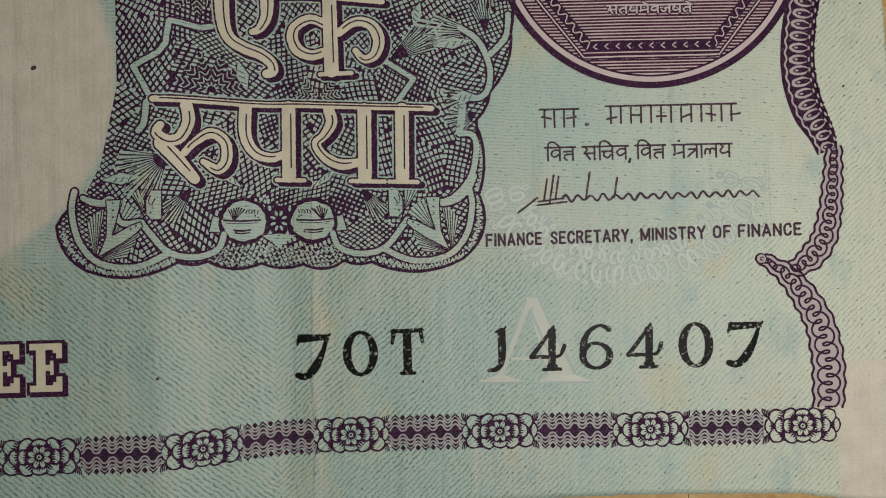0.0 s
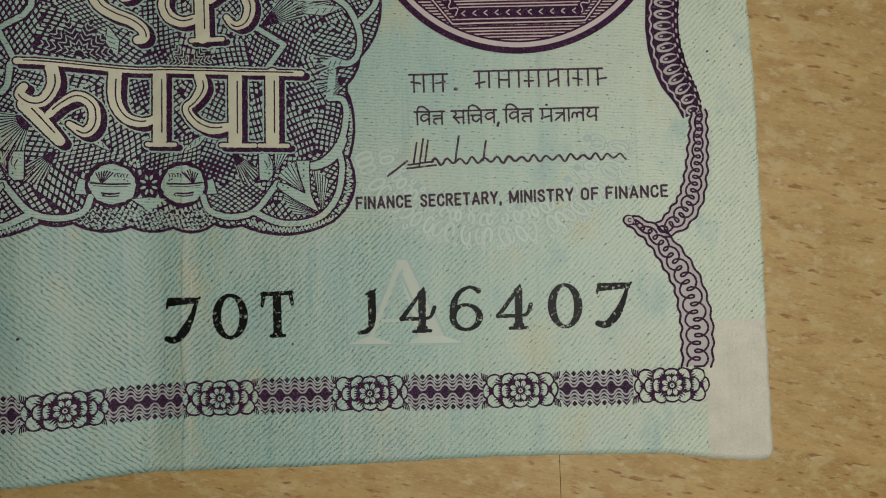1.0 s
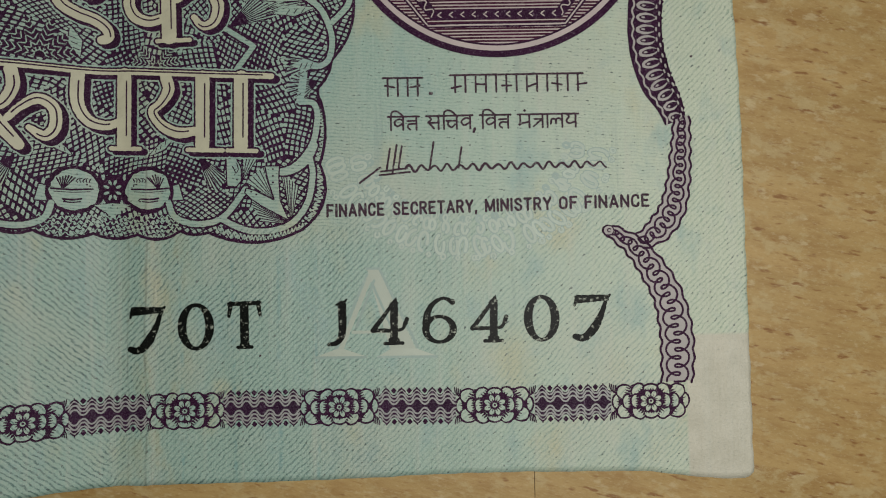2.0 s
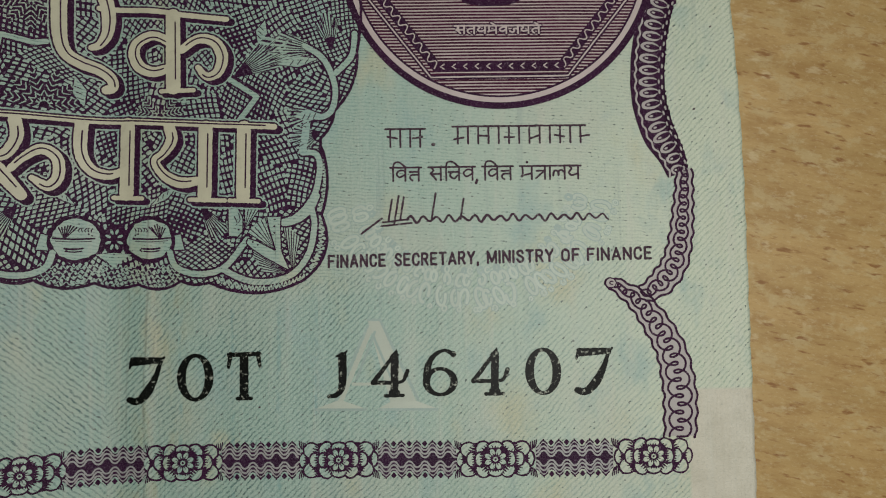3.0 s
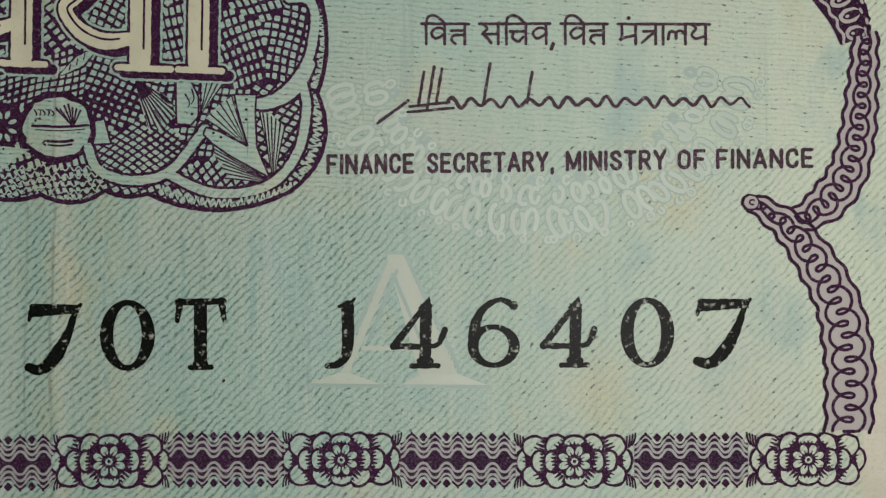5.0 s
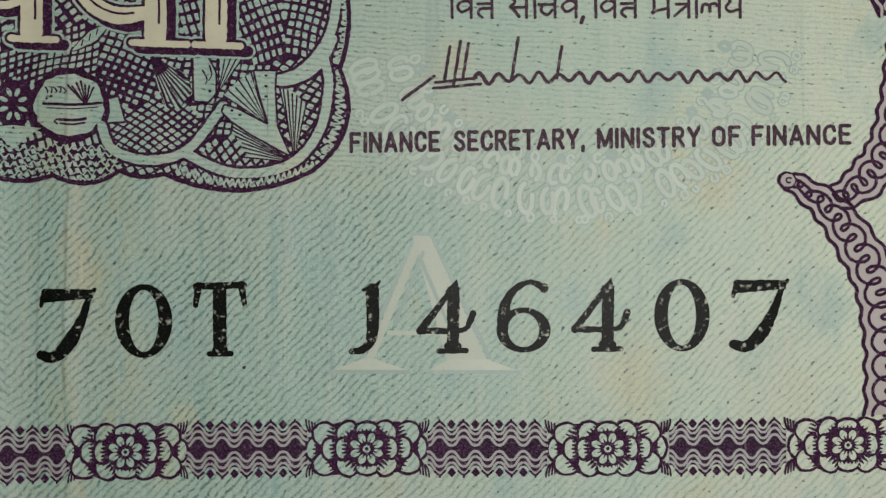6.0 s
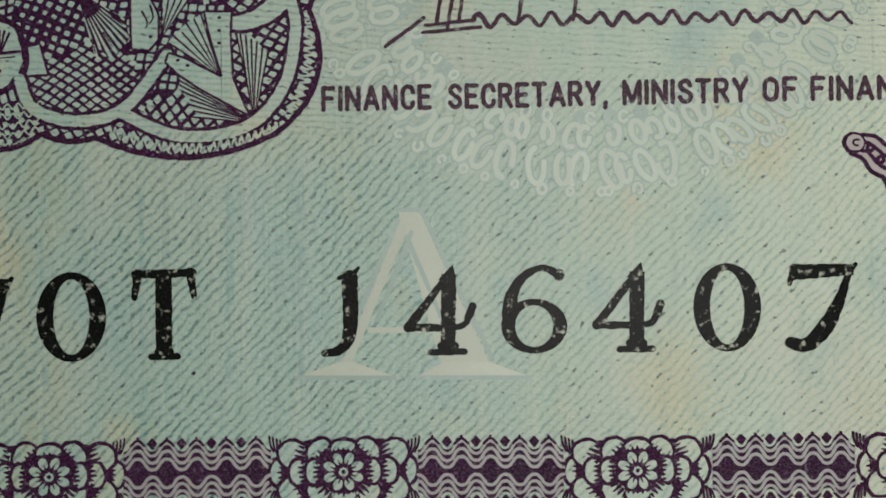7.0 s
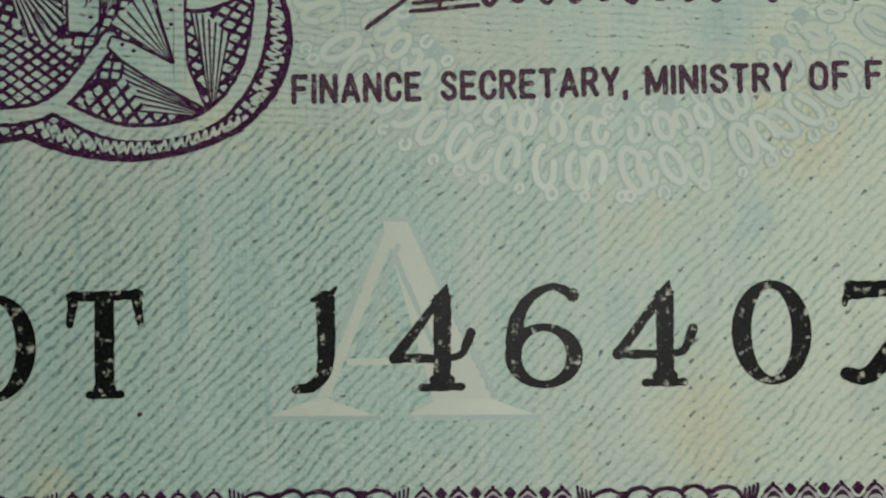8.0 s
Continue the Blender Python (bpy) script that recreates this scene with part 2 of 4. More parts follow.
def box(bm, x0, y0, z0, x1, y1, z1, bevel=0.0):
    made = bmesh.ops.create_cube(bm, size=1, matrix=Matrix.LocRotScale(
        ((x0 + x1) / 2, (y0 + y1) / 2, (z0 + z1) / 2), None, (x1 - x0, y1 - y0, z1 - z0)))
    if bevel:
        edges = {e for v in made["verts"] for e in v.link_edges}
        bmesh.ops.bevel(bm, geom=list(edges), offset=bevel, segments=2, affect="EDGES")


def part(name, bm, material, parent=None, label=""):
    me = bpy.data.meshes.new(name)
    bm.to_mesh(me)
    bm.free()
    me.materials.append(material)
    ob = new(name, me)
    ob.parent = parent
    return tagged(ob, label)


def slab(name, material, *size, bevel=0.0, parent=None):
    bm = bmesh.new()
    box(bm, *size, bevel)
    return part(name, bm, material, parent)


FLOOR = -0.75
tagged(slab("floor", TILE, -1.5, -1.3, FLOOR - 0.1, 1.5, 1.5, FLOOR), "plain grey floor under the table", "floor", kind="structure")
tagged(slab("ceiling", WHITE, -1.5, -1.3, 1.7, 1.5, 1.5, 1.8), "white painted plain ceiling", "ceiling", kind="structure")
for wall, size in (("wall_north", (-1.5, 1.5, FLOOR, 1.5, 1.6, 1.7)), ("wall_south", (-1.5, -1.4, FLOOR, 1.5, -1.3, 1.7)),
                   ("wall_east", (1.5, -1.3, FLOOR, 1.6, 1.5, 1.7)), ("wall_west", (-1.6, -1.3, FLOOR, -1.5, 1.5, 1.7))):
    tagged(slab(wall, WHITE, *size), "white painted plain room wall", "wall", kind="structure")

table = tagged(new("table"), "wooden table with beech laminate top under the banknote", "table")
SEAM = -15.25 * S
slab("tabletop_board", WOOD, -0.6, -0.32, -0.024, SEAM - 0.000018, 0.4, 0, bevel=0.00001, parent=table)
slab("tabletop_board", WOOD, SEAM + 0.000018, -0.32, -0.024, 0.5, 0.4, 0, bevel=0.00001, parent=table)
for lx in (-0.57, 0.43):
    for ly in (-0.29, 0.33):
        slab("leg", WOOD, lx, ly, FLOOR, lx + 0.04, ly + 0.04, -0.024, bevel=0.002, parent=table)

# ---- the banknote: its sheet, and where a printed point lies on it ----
WIDE, TALL = 97.0, 63.0
THICK = 0.09
_xs = np.linspace(-115, 10, 6001)


def rise(x):
    """Height in mm of the sheet over the table: flat, then lifted past the fold, and down again to the far edge."""
    a = np.clip((-43 - x) / 8.5, 0, 1)
    b = np.clip((-66 - x) / 27, 0, 1)
    lift = 3.1 * a * a * (3 - 2 * a) * (1 - b * b * (3 - 2 * b))
    fold = 0.035 * np.exp(-((x + 41.6) / 0.5) ** 2) - 0.03 * np.exp(-((x + 40.4) / 0.7) ** 2) + 0.025 * np.exp(-((x + 34.8) / 0.8) ** 2)
    ripple = 0.02 * np.sin(x * 0.9) + 0.03 * np.sin(x * 0.37 + 1)
    return THICK + 0.09 + lift + fold + ripple


_run = np.concatenate([[0], np.cumsum(np.hypot(np.diff(_xs), np.diff(rise(_xs))))])
_run -= np.interp(0, _xs, _run)


def on_note(u, v, dz=0.0):
    """The place of the point u, v mm from the lower corner of the print, dz mm above the sheet."""
    x = float(np.interp(u, _run, _xs))
    return x * S, v * S, (float(rise(x)) + dz) * S


def low_edge(u):
    return -0.18 + 0.18 * math.exp(-((u + 19) / 7) ** 2) - 0.75 / (1 + math.exp(-(u + 5.2) / 1.2)) + 0.03 * math.sin(u * 2.3) * math.sin(u * 0.7)


def right_edge(v):
    return -0.15 - 0.45 * max(0, (v - 22) / 14) ** 2 * (v < 36) - 0.45 * (v >= 36) + 0.03 * math.sin(v * 1.9) + 0.02 * math.sin(v * 4.3)


EDGE_WEAR = random.Random(9)


class Sheet:
    """Collects flat printed pieces that lie on the note, in layers of one ink each, and makes one mesh of them."""

    def __init__(self, dz, ink=None):
        self.verts, self.flat, self.faces, self.inks, self.which, self.n = [], [], [], [], [], 0
        self.use(dz, ink)

    def use(self, dz, ink):
        """Go on in this ink, dz mm above the sheet."""
        self.dz = dz
        if ink not in self.inks:
            self.inks.append(ink)
        self.ink = self.inks.index(ink)
        return self

    def vert(self, u, v, dz):
        self.verts.append(on_note(u, v, dz))
        self.flat.append((u, v))
        return len(self.verts) - 1

    def add(self, *ids):
        self.faces.append(ids)
        self.which.append(self.ink)

    def lift(self):
        self.n += 1
        return self.dz + 0.0003 * (self.n % 16)

    def stroke(self, pts, width, smooth=True, closed=False, gap=0.16, cap=True):
        """A pen stroke along pts (mm); width is a number or a list along the stroke. Round ends."""
        p = [Vector(q) for q in pts]
        if smooth and len(p) > 2:
            p = curve(p, closed)
        elif closed:
            p = p + [p[0]]
        line, total = resample(p, gap)
        m, dz = len(line), self.lift()
        widest = max(width) if isinstance(width, (list, tuple)) else width
        cuts = max(1, math.ceil(widest / 0.3))
        rows = []
        for i, q in enumerate(line):
            a, b = line[max(0, i - 1)], line[min(m - 1, i + 1)]
            if closed and i in (0, m - 1):
                a, b = line[m - 2], line[1]
            d = (b - a)
            d = d.normalized() if d.length > 1e-9 else Vector((1, 0))
            f = i / max(1, m - 1)
            w = width if not isinstance(width, (list, tuple)) else float(np.interp(f, np.linspace(0, 1, len(width)), width))
            side = Vector((-d.y, d.x)) * (w / 2)
            z = dz + 0.0012 * f
            rough = min(0.16, 0.018 / max(w / 2, 0.01))
            grow = [1 + EDGE_WEAR.uniform(-rough, rough), *[1.0] * max(0, cuts - 1), 1 + EDGE_WEAR.uniform(-rough, rough)]
            rows.append([self.vert(*(q + side * (1 - 2 * k / cuts) * grow[k]), z) for k in range(cuts + 1)])
            if cap and not closed and i in (0, m - 1) and w > 0.05:
                s = -1 if i == 0 else 1
                rim = [self.vert(*(q + side * math.cos(math.pi * k / 6) + d * (s * w / 2 * math.sin(math.pi * k / 6))), z) for k in range(1, 6)]
                self.add(*rows[-1][::-1], *rim) if s > 0 else self.add(*rows[-1][::-1], *rim)
        for a, b in zip(rows, rows[1:]):
            for k in range(cuts):
                self.add(a[k], a[k + 1], b[k + 1], b[k])

    def blob(self, cx, cy, rx, ry, turn=0.0, sides=12):
        c, s, dz = math.cos(radians(turn)), math.sin(radians(turn)), self.lift()
        wob = [1 + EDGE_WEAR.uniform(-0.05, 0.05) for _ in range(sides)]
        rings = [1.0] if max(rx, ry) < 0.35 else [1.0, 0.66, 0.33]
        turns = [2 * math.pi * k / sides for k in range(sides)]
        made = [[self.vert(cx + f * w * (rx * math.cos(t) * c - ry * math.sin(t) * s), cy + f * w * (rx * math.cos(t) * s + ry * math.sin(t) * c), dz)
                 for t, w in zip(turns, wob)] for f in rings]
        for a, b in zip(made, made[1:]):
            for k in range(sides):
                self.add(a[k], a[(k + 1) % sides], b[(k + 1) % sides], b[k])
        self.add(*made[-1])

    def ring(self, cx, cy, rx, ry, tx, ty, sides=40, a0=0.0, a1=360.0):
        """An elliptic ring; tx, ty: its thickness at the sides and at top and bottom."""
        dz = self.lift()
        m = sides if abs(a1 - a0) >= 359.9 else sides + 1
        ids = []
        for k in range(m):
            t = radians(a0 + (a1 - a0) * k / sides)
            c, s = math.cos(t), math.sin(t)
            ids.append((self.vert(cx + rx * c, cy + ry * s, dz), self.vert(cx + (rx - tx) * c, cy + (ry - ty) * s, dz)))
        for k in range(m if m == sides else m - 1):
            a, b = ids[k], ids[(k + 1) % m]
            self.add(a[0], a[1], b[1], b[0])

    def face(self, pts):
        dz = self.lift()
        self.add(*[self.vert(*p, dz) for p in pts])

    def fill(self, poly, step=0.2):
        """Fill a large outline in narrow joined columns, so that it follows the sheet."""
        dz = self.lift()
        us = [p[0] for p in poly]
        m = max(2, int((max(us) - min(us)) / step))
        last = []
        for k in range(m + 1):
            u = min(us) + 1e-5 + (max(us) - min(us) - 2e-5) * k / m
            vs = sorted(a[1] + (b[1] - a[1]) * (u - a[0]) / (b[0] - a[0]) for a, b in zip(poly, poly[1:] + poly[:1]) if (a[0] > u) != (b[0] > u))
            spans = [(lo, hi, self.vert(u, lo, dz), self.vert(u, hi, dz)) for lo, hi in zip(vs[::2], vs[1::2])]
            for lo, hi, i, j in spans:
                for lo2, hi2, i2, j2 in last:
                    if min(hi, hi2) > max(lo, lo2):
                        self.add(i2, i, j, j2)
            last = spans

    def make(self, name, ink, parent, label="", kind=""):
        me = bpy.data.meshes.new(name)
        me.from_pydata(self.verts, [], self.faces)
        for m in self.inks:
            me.materials.append(m or ink)
        me.polygons.foreach_set("material_index", self.which)
        layer = me.uv_layers.new(name="UVMap")
        layer.data.foreach_set("uv", [c for loop in me.loops for c in self.flat[loop.vertex_index]])
        ob = new(name, me)
        ob.parent = parent
        return tagged(ob, label, kind=kind)


def curve(p, closed=False, per=8):
    """A smooth curve through the points."""
    out, m = [], len(p)
    for i in range(m if closed else m - 1):
        a, b, c, d = (p[(i + k) % m] if closed else p[min(max(i + k, 0), m - 1)] for k in (-1, 0, 1, 2))
        for k in range(per):
            t = k / per
            out.append(0.5 * ((2 * b) + (c - a) * t + (2 * a - 5 * b + 4 * c - d) * t * t + (3 * b - a - 3 * c + d) * t ** 3))
    out.append(p[0] if closed else p[-1])
    return out


def resample(p, gap):
    run = np.concatenate([[0], np.cumsum([(b - a).length for a, b in zip(p, p[1:])])])
    m = max(2, int(run[-1] / gap) + 2)
    at = np.linspace(0, run[-1], m)
    xs, ys = np.interp(at, run, [q.x for q in p]), np.interp(at, run, [q.y for q in p])
    return [Vector((x, y)) for x, y in zip(xs, ys)], run[-1]


def inside(poly, u, v):
    hit = False
    for (ax, ay), (bx, by) in zip(poly, poly[1:] + poly[:1]):
        if (ay > v) != (by > v) and u < ax + (bx - ax) * (v - ay) / (by - ay):
            hit = not hit
    return hit


note = tagged(new("banknote"), "worn green and purple paper banknote with folds, lying on the table", "banknote")


def make_paper():
    cols, rows = 480, 160
    top = []
    for i in range(cols + 1):
        for j in range(rows + 1):
            f, g = i / cols, j / rows
            v = TALL * g
            u = -WIDE + (WIDE + right_edge(v)) * f
            v = low_edge(u) * (1 - g) + TALL * g
            # rounded lower corner
            cx, cy = right_edge(0) - 0.75, low_edge(0) + 0.75
            if u > cx and v < cy:
                d = math.hypot(u - cx, v - cy)
                m = max(u - cx, cy - v)
                if d > 1e-6:
                    u, v = cx + (u - cx) * m / d, cy + (v - cy) * m / d
            top.append((u, v))
    n, verts = len(top), [on_note(u, v) for u, v in top]
    verts += [(x, y, z - THICK * S) for x, y, z in verts]
    faces, at = [], lambda i, j: i * (rows + 1) + j
    for i in range(cols):
        for j in range(rows):
            q = [at(i, j), at(i + 1, j), at(i + 1, j + 1), at(i, j + 1)]
            faces += [q, [k + n for k in reversed(q)]]
    rim = [at(i, 0) for i in range(cols)] + [at(cols, j) for j in range(rows)] + [at(i, rows) for i in range(cols, 0, -1)] + [at(0, j) for j in range(rows, 0, -1)]
    faces += [[b, a, a + n, b + n] for a, b in zip(rim, rim[1:] + rim[:1])]
    me = bpy.data.meshes.new("paper")
    me.from_pydata(verts, [], faces)
    layer = me.uv_layers.new(name="UVMap")
    layer.data.foreach_set("uv", [c for loop in me.loops for c in top[loop.vertex_index % n]])
    me.polygons.foreach_set("use_smooth", [True] * len(me.polygons))
    me.materials.append(PAPER)
    ob = new("paper", me)
    ob.parent = note
    return tagged(ob, "pale green hatched note paper with a bare corner")


make_paper()
Z0, Z1, Z2, Z3, Z4, Z5 = 0.012, 0.024, 0.036, 0.048, 0.060, 0.072

# ---- lower border: rosettes and wave blocks ----
BORDER_AT = (-7.13, -17.87, -28.42, -38.8, -48.87, -59.4, -69.9, -80.4, -90.9)


def border_v(u):
    """The middle line of the lower border, which bows a little."""
    return 4.53 + 0.23 * math.exp(-((u + 34) / 11) ** 2)


def rosette(cu):
    motif = Sheet(Z1, PURPLE)
    cv, motif_rng = border_v(cu), random.Random(round(cu * 10))
    for du, rx, ry in ((0, 1.35, 1.16), (1.15, 1.2, 1.12), (-1.15, 1.2, 1.12), (2.1, 0.55, 0.55), (-2.1, 0.55, 0.55)):
        motif.blob(cu + du, cv, rx, ry, 0, 28)

    def petal(tier, du, dv, long, wide):
        """A pale rounded petal that points away from the middle, with a ragged dark foot."""
        z = Z2 + 0.012 * tier
        u, v = cu + du, cv + dv
        a = math.atan2(dv, du)
        turn = math.degrees(a)
        motif.use(z, PURPLE).blob(u, v, long + 0.085, wide + 0.085, turn, 18)
        motif.use(z + 0.004, BLANK).blob(u, v, long - 0.045, wide - 0.045, turn, 18)
        d = Vector((math.cos(a), math.sin(a)))
        s = Vector((-d.y, d.x))
        foot = Vector((u, v)) - d * long * 0.62
        motif.use(z + 0.008, PURPLE).blob(foot.x, foot.y, long * 0.42, wide * 0.86, turn, 12)
        for k in (-0.66, -0.33, 0.0, 0.33, 0.66):
            a0 = foot + s * wide * k
            motif.stroke([a0, a0 + d * long * motif_rng.uniform(0.55, 0.85) * (1 - 0.4 * abs(k)) + s * wide * k * 0.12], [0.16, 0.05], False)

    for e in (1, -1):
        petal(0, e * 2.3, 0, 0.33, 0.5)
        for f in (1, -1):
            petal(1, e * 1.78, f * 0.62, 0.56, 0.5)
        petal(2, e * 1.6, 0, 0.34, 0.47)
    for e in (1, -1):
        for f in (1, -1):
            petal(3, e * 0.86, f * 0.72, 0.42, 0.5)
        petal(3.4, 0, e * 0.84, 0.3, 0.48)
        petal(3.8, e * 1.06, 0, 0.3, 0.46)
    zf = Z2 + 0.06
    motif.use(zf, PURPLE).blob(cu, cv, 0.84, 0.78, 0, 28)
    for k in range(8):
        a = 2 * math.pi * (k + 0.5) / 8
        c, e = math.cos(a), math.sin(a)
        motif.use(zf + 0.006, BLANK).blob(cu + 0.53 * c, cv + 0.49 * e, 0.22, 0.16, math.degrees(a), 14)
        motif.use(zf + 0.012, PURPLE).stroke([(cu + 0.2 * c, cv + 0.19 * e), (cu + 0.5 * c, cv + 0.46 * e)], [0.12, 0.03], False)
    motif.use(zf + 0.012, BLANK).ring(cu, cv, 0.17, 0.17, 0.09, 0.09, 16)
    motif.make("rosette", PURPLE, note, "purple and pale green printed flower rosette")


def wave_block(cu, half):
    block = Sheet(Z1, SOFT)
    m = int(half * 2 / 0.08)
    us = [cu - half + 2 * half * k / m for k in range(m + 1)]
    wave = 2 * half / 5
    mid = border_v(cu)
    tilt = (border_v(cu + half) - border_v(cu - half)) / (2 * half)
    axis = lambda u: mid + tilt * (u - cu)
    swing = lambda u, amp: amp * math.tanh(1.2 * math.cos(2 * math.pi * (u - cu) / wave))
    block.fill([(u, axis(u) - 0.98 - swing(u, 0.26)) for u in us] + [(u, axis(u) + 0.98 + swing(u, 0.26)) for u in reversed(us)], 0.08)
    for s in (1, -1):
        for off, amp, w in ((0.32, 0.23, 0.115), (0.58, 0.26, 0.115), (0.84, 0.27, 0.11)):
            block.use(Z2, VEIL).stroke([(u, axis(u) + s * (off + swing(u, amp))) for u in us], w, False, gap=0.07)
        block.use(Z3, PURPLE)
        for k in range(5):
            u = cu + wave * (k - 1.5)
            if k < 4:
                v = axis(u)
                block.face([(u - 0.19, v + s * 1.06), (u - 0.04, v + s * 0.86), (u + 0.04, v + s * 0.86), (u + 0.19, v + s * 1.06), (u + 0.03, v + s * 1.24), (u - 0.03, v + s * 1.24)])
                block.face([(u - 0.12, v + s * 0.46), (u + 0.12, v + s * 0.46), (u + 0.04, v + s * 0.58), (u - 0.04, v + s * 0.58)])
            top = u - wave / 2
            v = axis(top)
            block.stroke([(top - 0.24, v + s * 0.98), (top, v + s * 1.2), (top + 0.24, v + s * 0.98)], 0.09, False)
            block.stroke([(top, v + s * 1.16), (top, v + s * 1.24)], 0.1, False)
        for e in (-1, 1):
            for k in range(4):
                u = cu + e * (half + 0.13 * k - 0.06)
                block.stroke([(u, axis(u) + s * (1.24 - 0.05 * k)), (u + 0.04 * e, axis(u) + s * (0.95 - 0.1 * k)), (u + 0.16 * e, axis(u) + s * (0.7 - 0.08 * k))], 0.075)
    block.make("wave_block", PURPLE, note, "purple wavy printed border block")


for k, at in enumerate(BORDER_AT):
    rosette(at)
    wave_block((at + BORDER_AT[k + 1]) / 2, 2.62) if k < 8 else None

# ---- side frame: meandering cords between wavy lines ----


def cord(pts, widths, loops, name, gapw=0.108, lean=0.31):
    p, length = resample(curve([Vector(q) for q in pts]), 0.06)
    m = len(p)
    side, half = [], []
    for i in range(m):
        d = (p[min(m - 1, i + 1)] - p[max(0, i - 1)]).normalized()
        side.append((Vector((-d.y, d.x)), d))
        half.append(float(np.interp(i / (m - 1), np.linspace(0, 1, len(widths)), widths)) / 2)
    base = Sheet(Z1, ROSY)
    outline = [p[i] + side[i][0] * half[i] for i in range(0, m, 3)] + [p[i] - side[i][0] * half[i] for i in range(m - 1, -1, -3)]
    base.fill([tuple(q) for q in outline], 0.1)
    dark = base.use(Z2, PURPLE)
    step = length / loops
    for s in (1, -1):
        ph = 0 if s > 0 else math.pi
        dark.stroke([p[i] + side[i][0] * s * (half[i] + 0.07 * math.cos(2 * math.pi * loops * i / m + ph)) for i in range(0, m, 2)], gapw * 1.45, False, gap=0.08)
        # scallops whose inner ends close into small loops along the middle
        scallop = []
        for q in range(int(loops * 22)):
            a = 2 * math.pi * q / 22 + ph
            at = (q / 22 * step + lean * step * math.sin(a)) / length * (m - 1)
            if not 0 <= at <= m - 1:
                continue
            i = int(at)
            top, low = max(0.2, half[i] - 0.32), -0.2
            scallop.append(p[i] + side[i][1] * (at - i) * length / (m - 1) + side[i][0] * s * ((top + low) / 2 + (top - low) / 2 * math.cos(a)))
        dark.stroke(scallop, gapw * 1.35, False, gap=0.05)
    base.use(Z2, PURPLE)
    base.make(name, PURPLE, note, "purple meander cord on pale ground")


cord([(-5.25, 5.78), (-5.15, 7.85), (-5.21, 9.34), (-5.66, 11.59), (-6.74, 13.64), (-8.02, 15.24), (-9.62, 16.32)], [2.1, 2.25, 2.2, 2.0, 1.8, 1.4, 0.8], 11, "frame_cord")
cord([(-7.52, 15.46), (-6.28, 16.20), (-5.24, 17.54), (-4.72, 19.44), (-4.50, 21.42), (-4.37, 23.03), (-4.33, 24.19)], [1.1, 1.75, 1.75, 1.6, 1.45, 1.25, 1.1], 10, "frame_cord")

tip = Sheet(Z3, PURPLE)
tip.blob(-9.7, 16.3, 0.43, 0.4, 0, 20)
tip.use(Z4, ROSY).blob(-9.68, 16.3, 0.33, 0.3, 0, 18)
tip.use(Z5, PURPLE).ring(-9.62, 16.3, 0.18, 0.15, 0.08, 0.08, 16, 40, 300)
tip.make("frame_tip", PURPLE, note, "small purple curl at the tip of the frame")


def coil(pts, widths, loops):
    """The upper stretch of the frame: close coils on a dark edge."""
    p, length = resample(curve([Vector(q) for q in pts]), 0.06)
    m = len(p)
    base = Sheet(Z1, PURPLE)
    nrm, half = [], []
    for i in range(m):
        d = (p[min(m - 1, i + 1)] - p[max(0, i - 1)]).normalized()
        nrm.append(Vector((-d.y, d.x)))
        half.append(float(np.interp(i / (m - 1), np.linspace(0, 1, len(widths)), widths)) / 2)
    # going up, the left side of the path is the inner side
    outline = [p[i] + nrm[i] * half[i] for i in range(0, m, 3)] + [p[i] - nrm[i] * (half[i] + 0.04 + 0.09 * math.cos(2 * math.pi * loops * 2 * i / m)) for i in range(m - 1, -1, -3)]
    base.fill([tuple(q) for q in outline], 0.1)
    base.use(Z2, ROSY).stroke([p[i] + nrm[i] * (half[i] * 0.68 + 0.07 * math.cos(2 * math.pi * loops * i / m)) for i in range(0, m, 2)], 0.13, False, gap=0.08)
    for k in range(int(loops)):
        i = min(m - 1, int((k + 0.5) / loops * m))
        h, a = half[i], math.degrees(math.atan2(nrm[i].y, nrm[i].x))
        q, tall = p[i] - nrm[i] * h * 0.06, length / loops
        base.use(Z2, ROSY).blob(q.x, q.y, h * 0.56, tall * 0.43, a, 20)
        for f, size in ((-0.68, 0.07), (-0.86, 0.075)):
            j = min(m - 1, max(0, i + int(m / loops * (0.5 if f < -0.7 else 0.0))))
            e = p[j] + nrm[j] * half[j] * f
            base.blob(e.x, e.y, size, tall * 0.2, a, 10)
        # the loops stand open to the outer side
        slot = p[i] - nrm[i] * h * 0.16
        base.use(Z3, PURPLE).blob(slot.x, slot.y, h * 0.47, tall * 0.23, a, 16)
        eye = p[i] + nrm[i] * h * 0.08
        base.use(Z4, ROSY).blob(eye.x, eye.y, h * 0.12, tall * 0.09, a, 8)
    base.make("frame_coil", PURPLE, note, "purple coiled side frame")


coil([(-4.77, 23.73), (-5.18, 25.04), (-6.09, 26.83), (-6.64, 29.01), (-6.69, 31.12), (-6.43, 33.27), (-5.89, 35.63), (-4.3, 39.5), (-3.2, 45.0)],
     [1.5, 2.3, 2.4, 2.4, 2.3, 2.2, 2.0, 1.9, 1.8], 27)

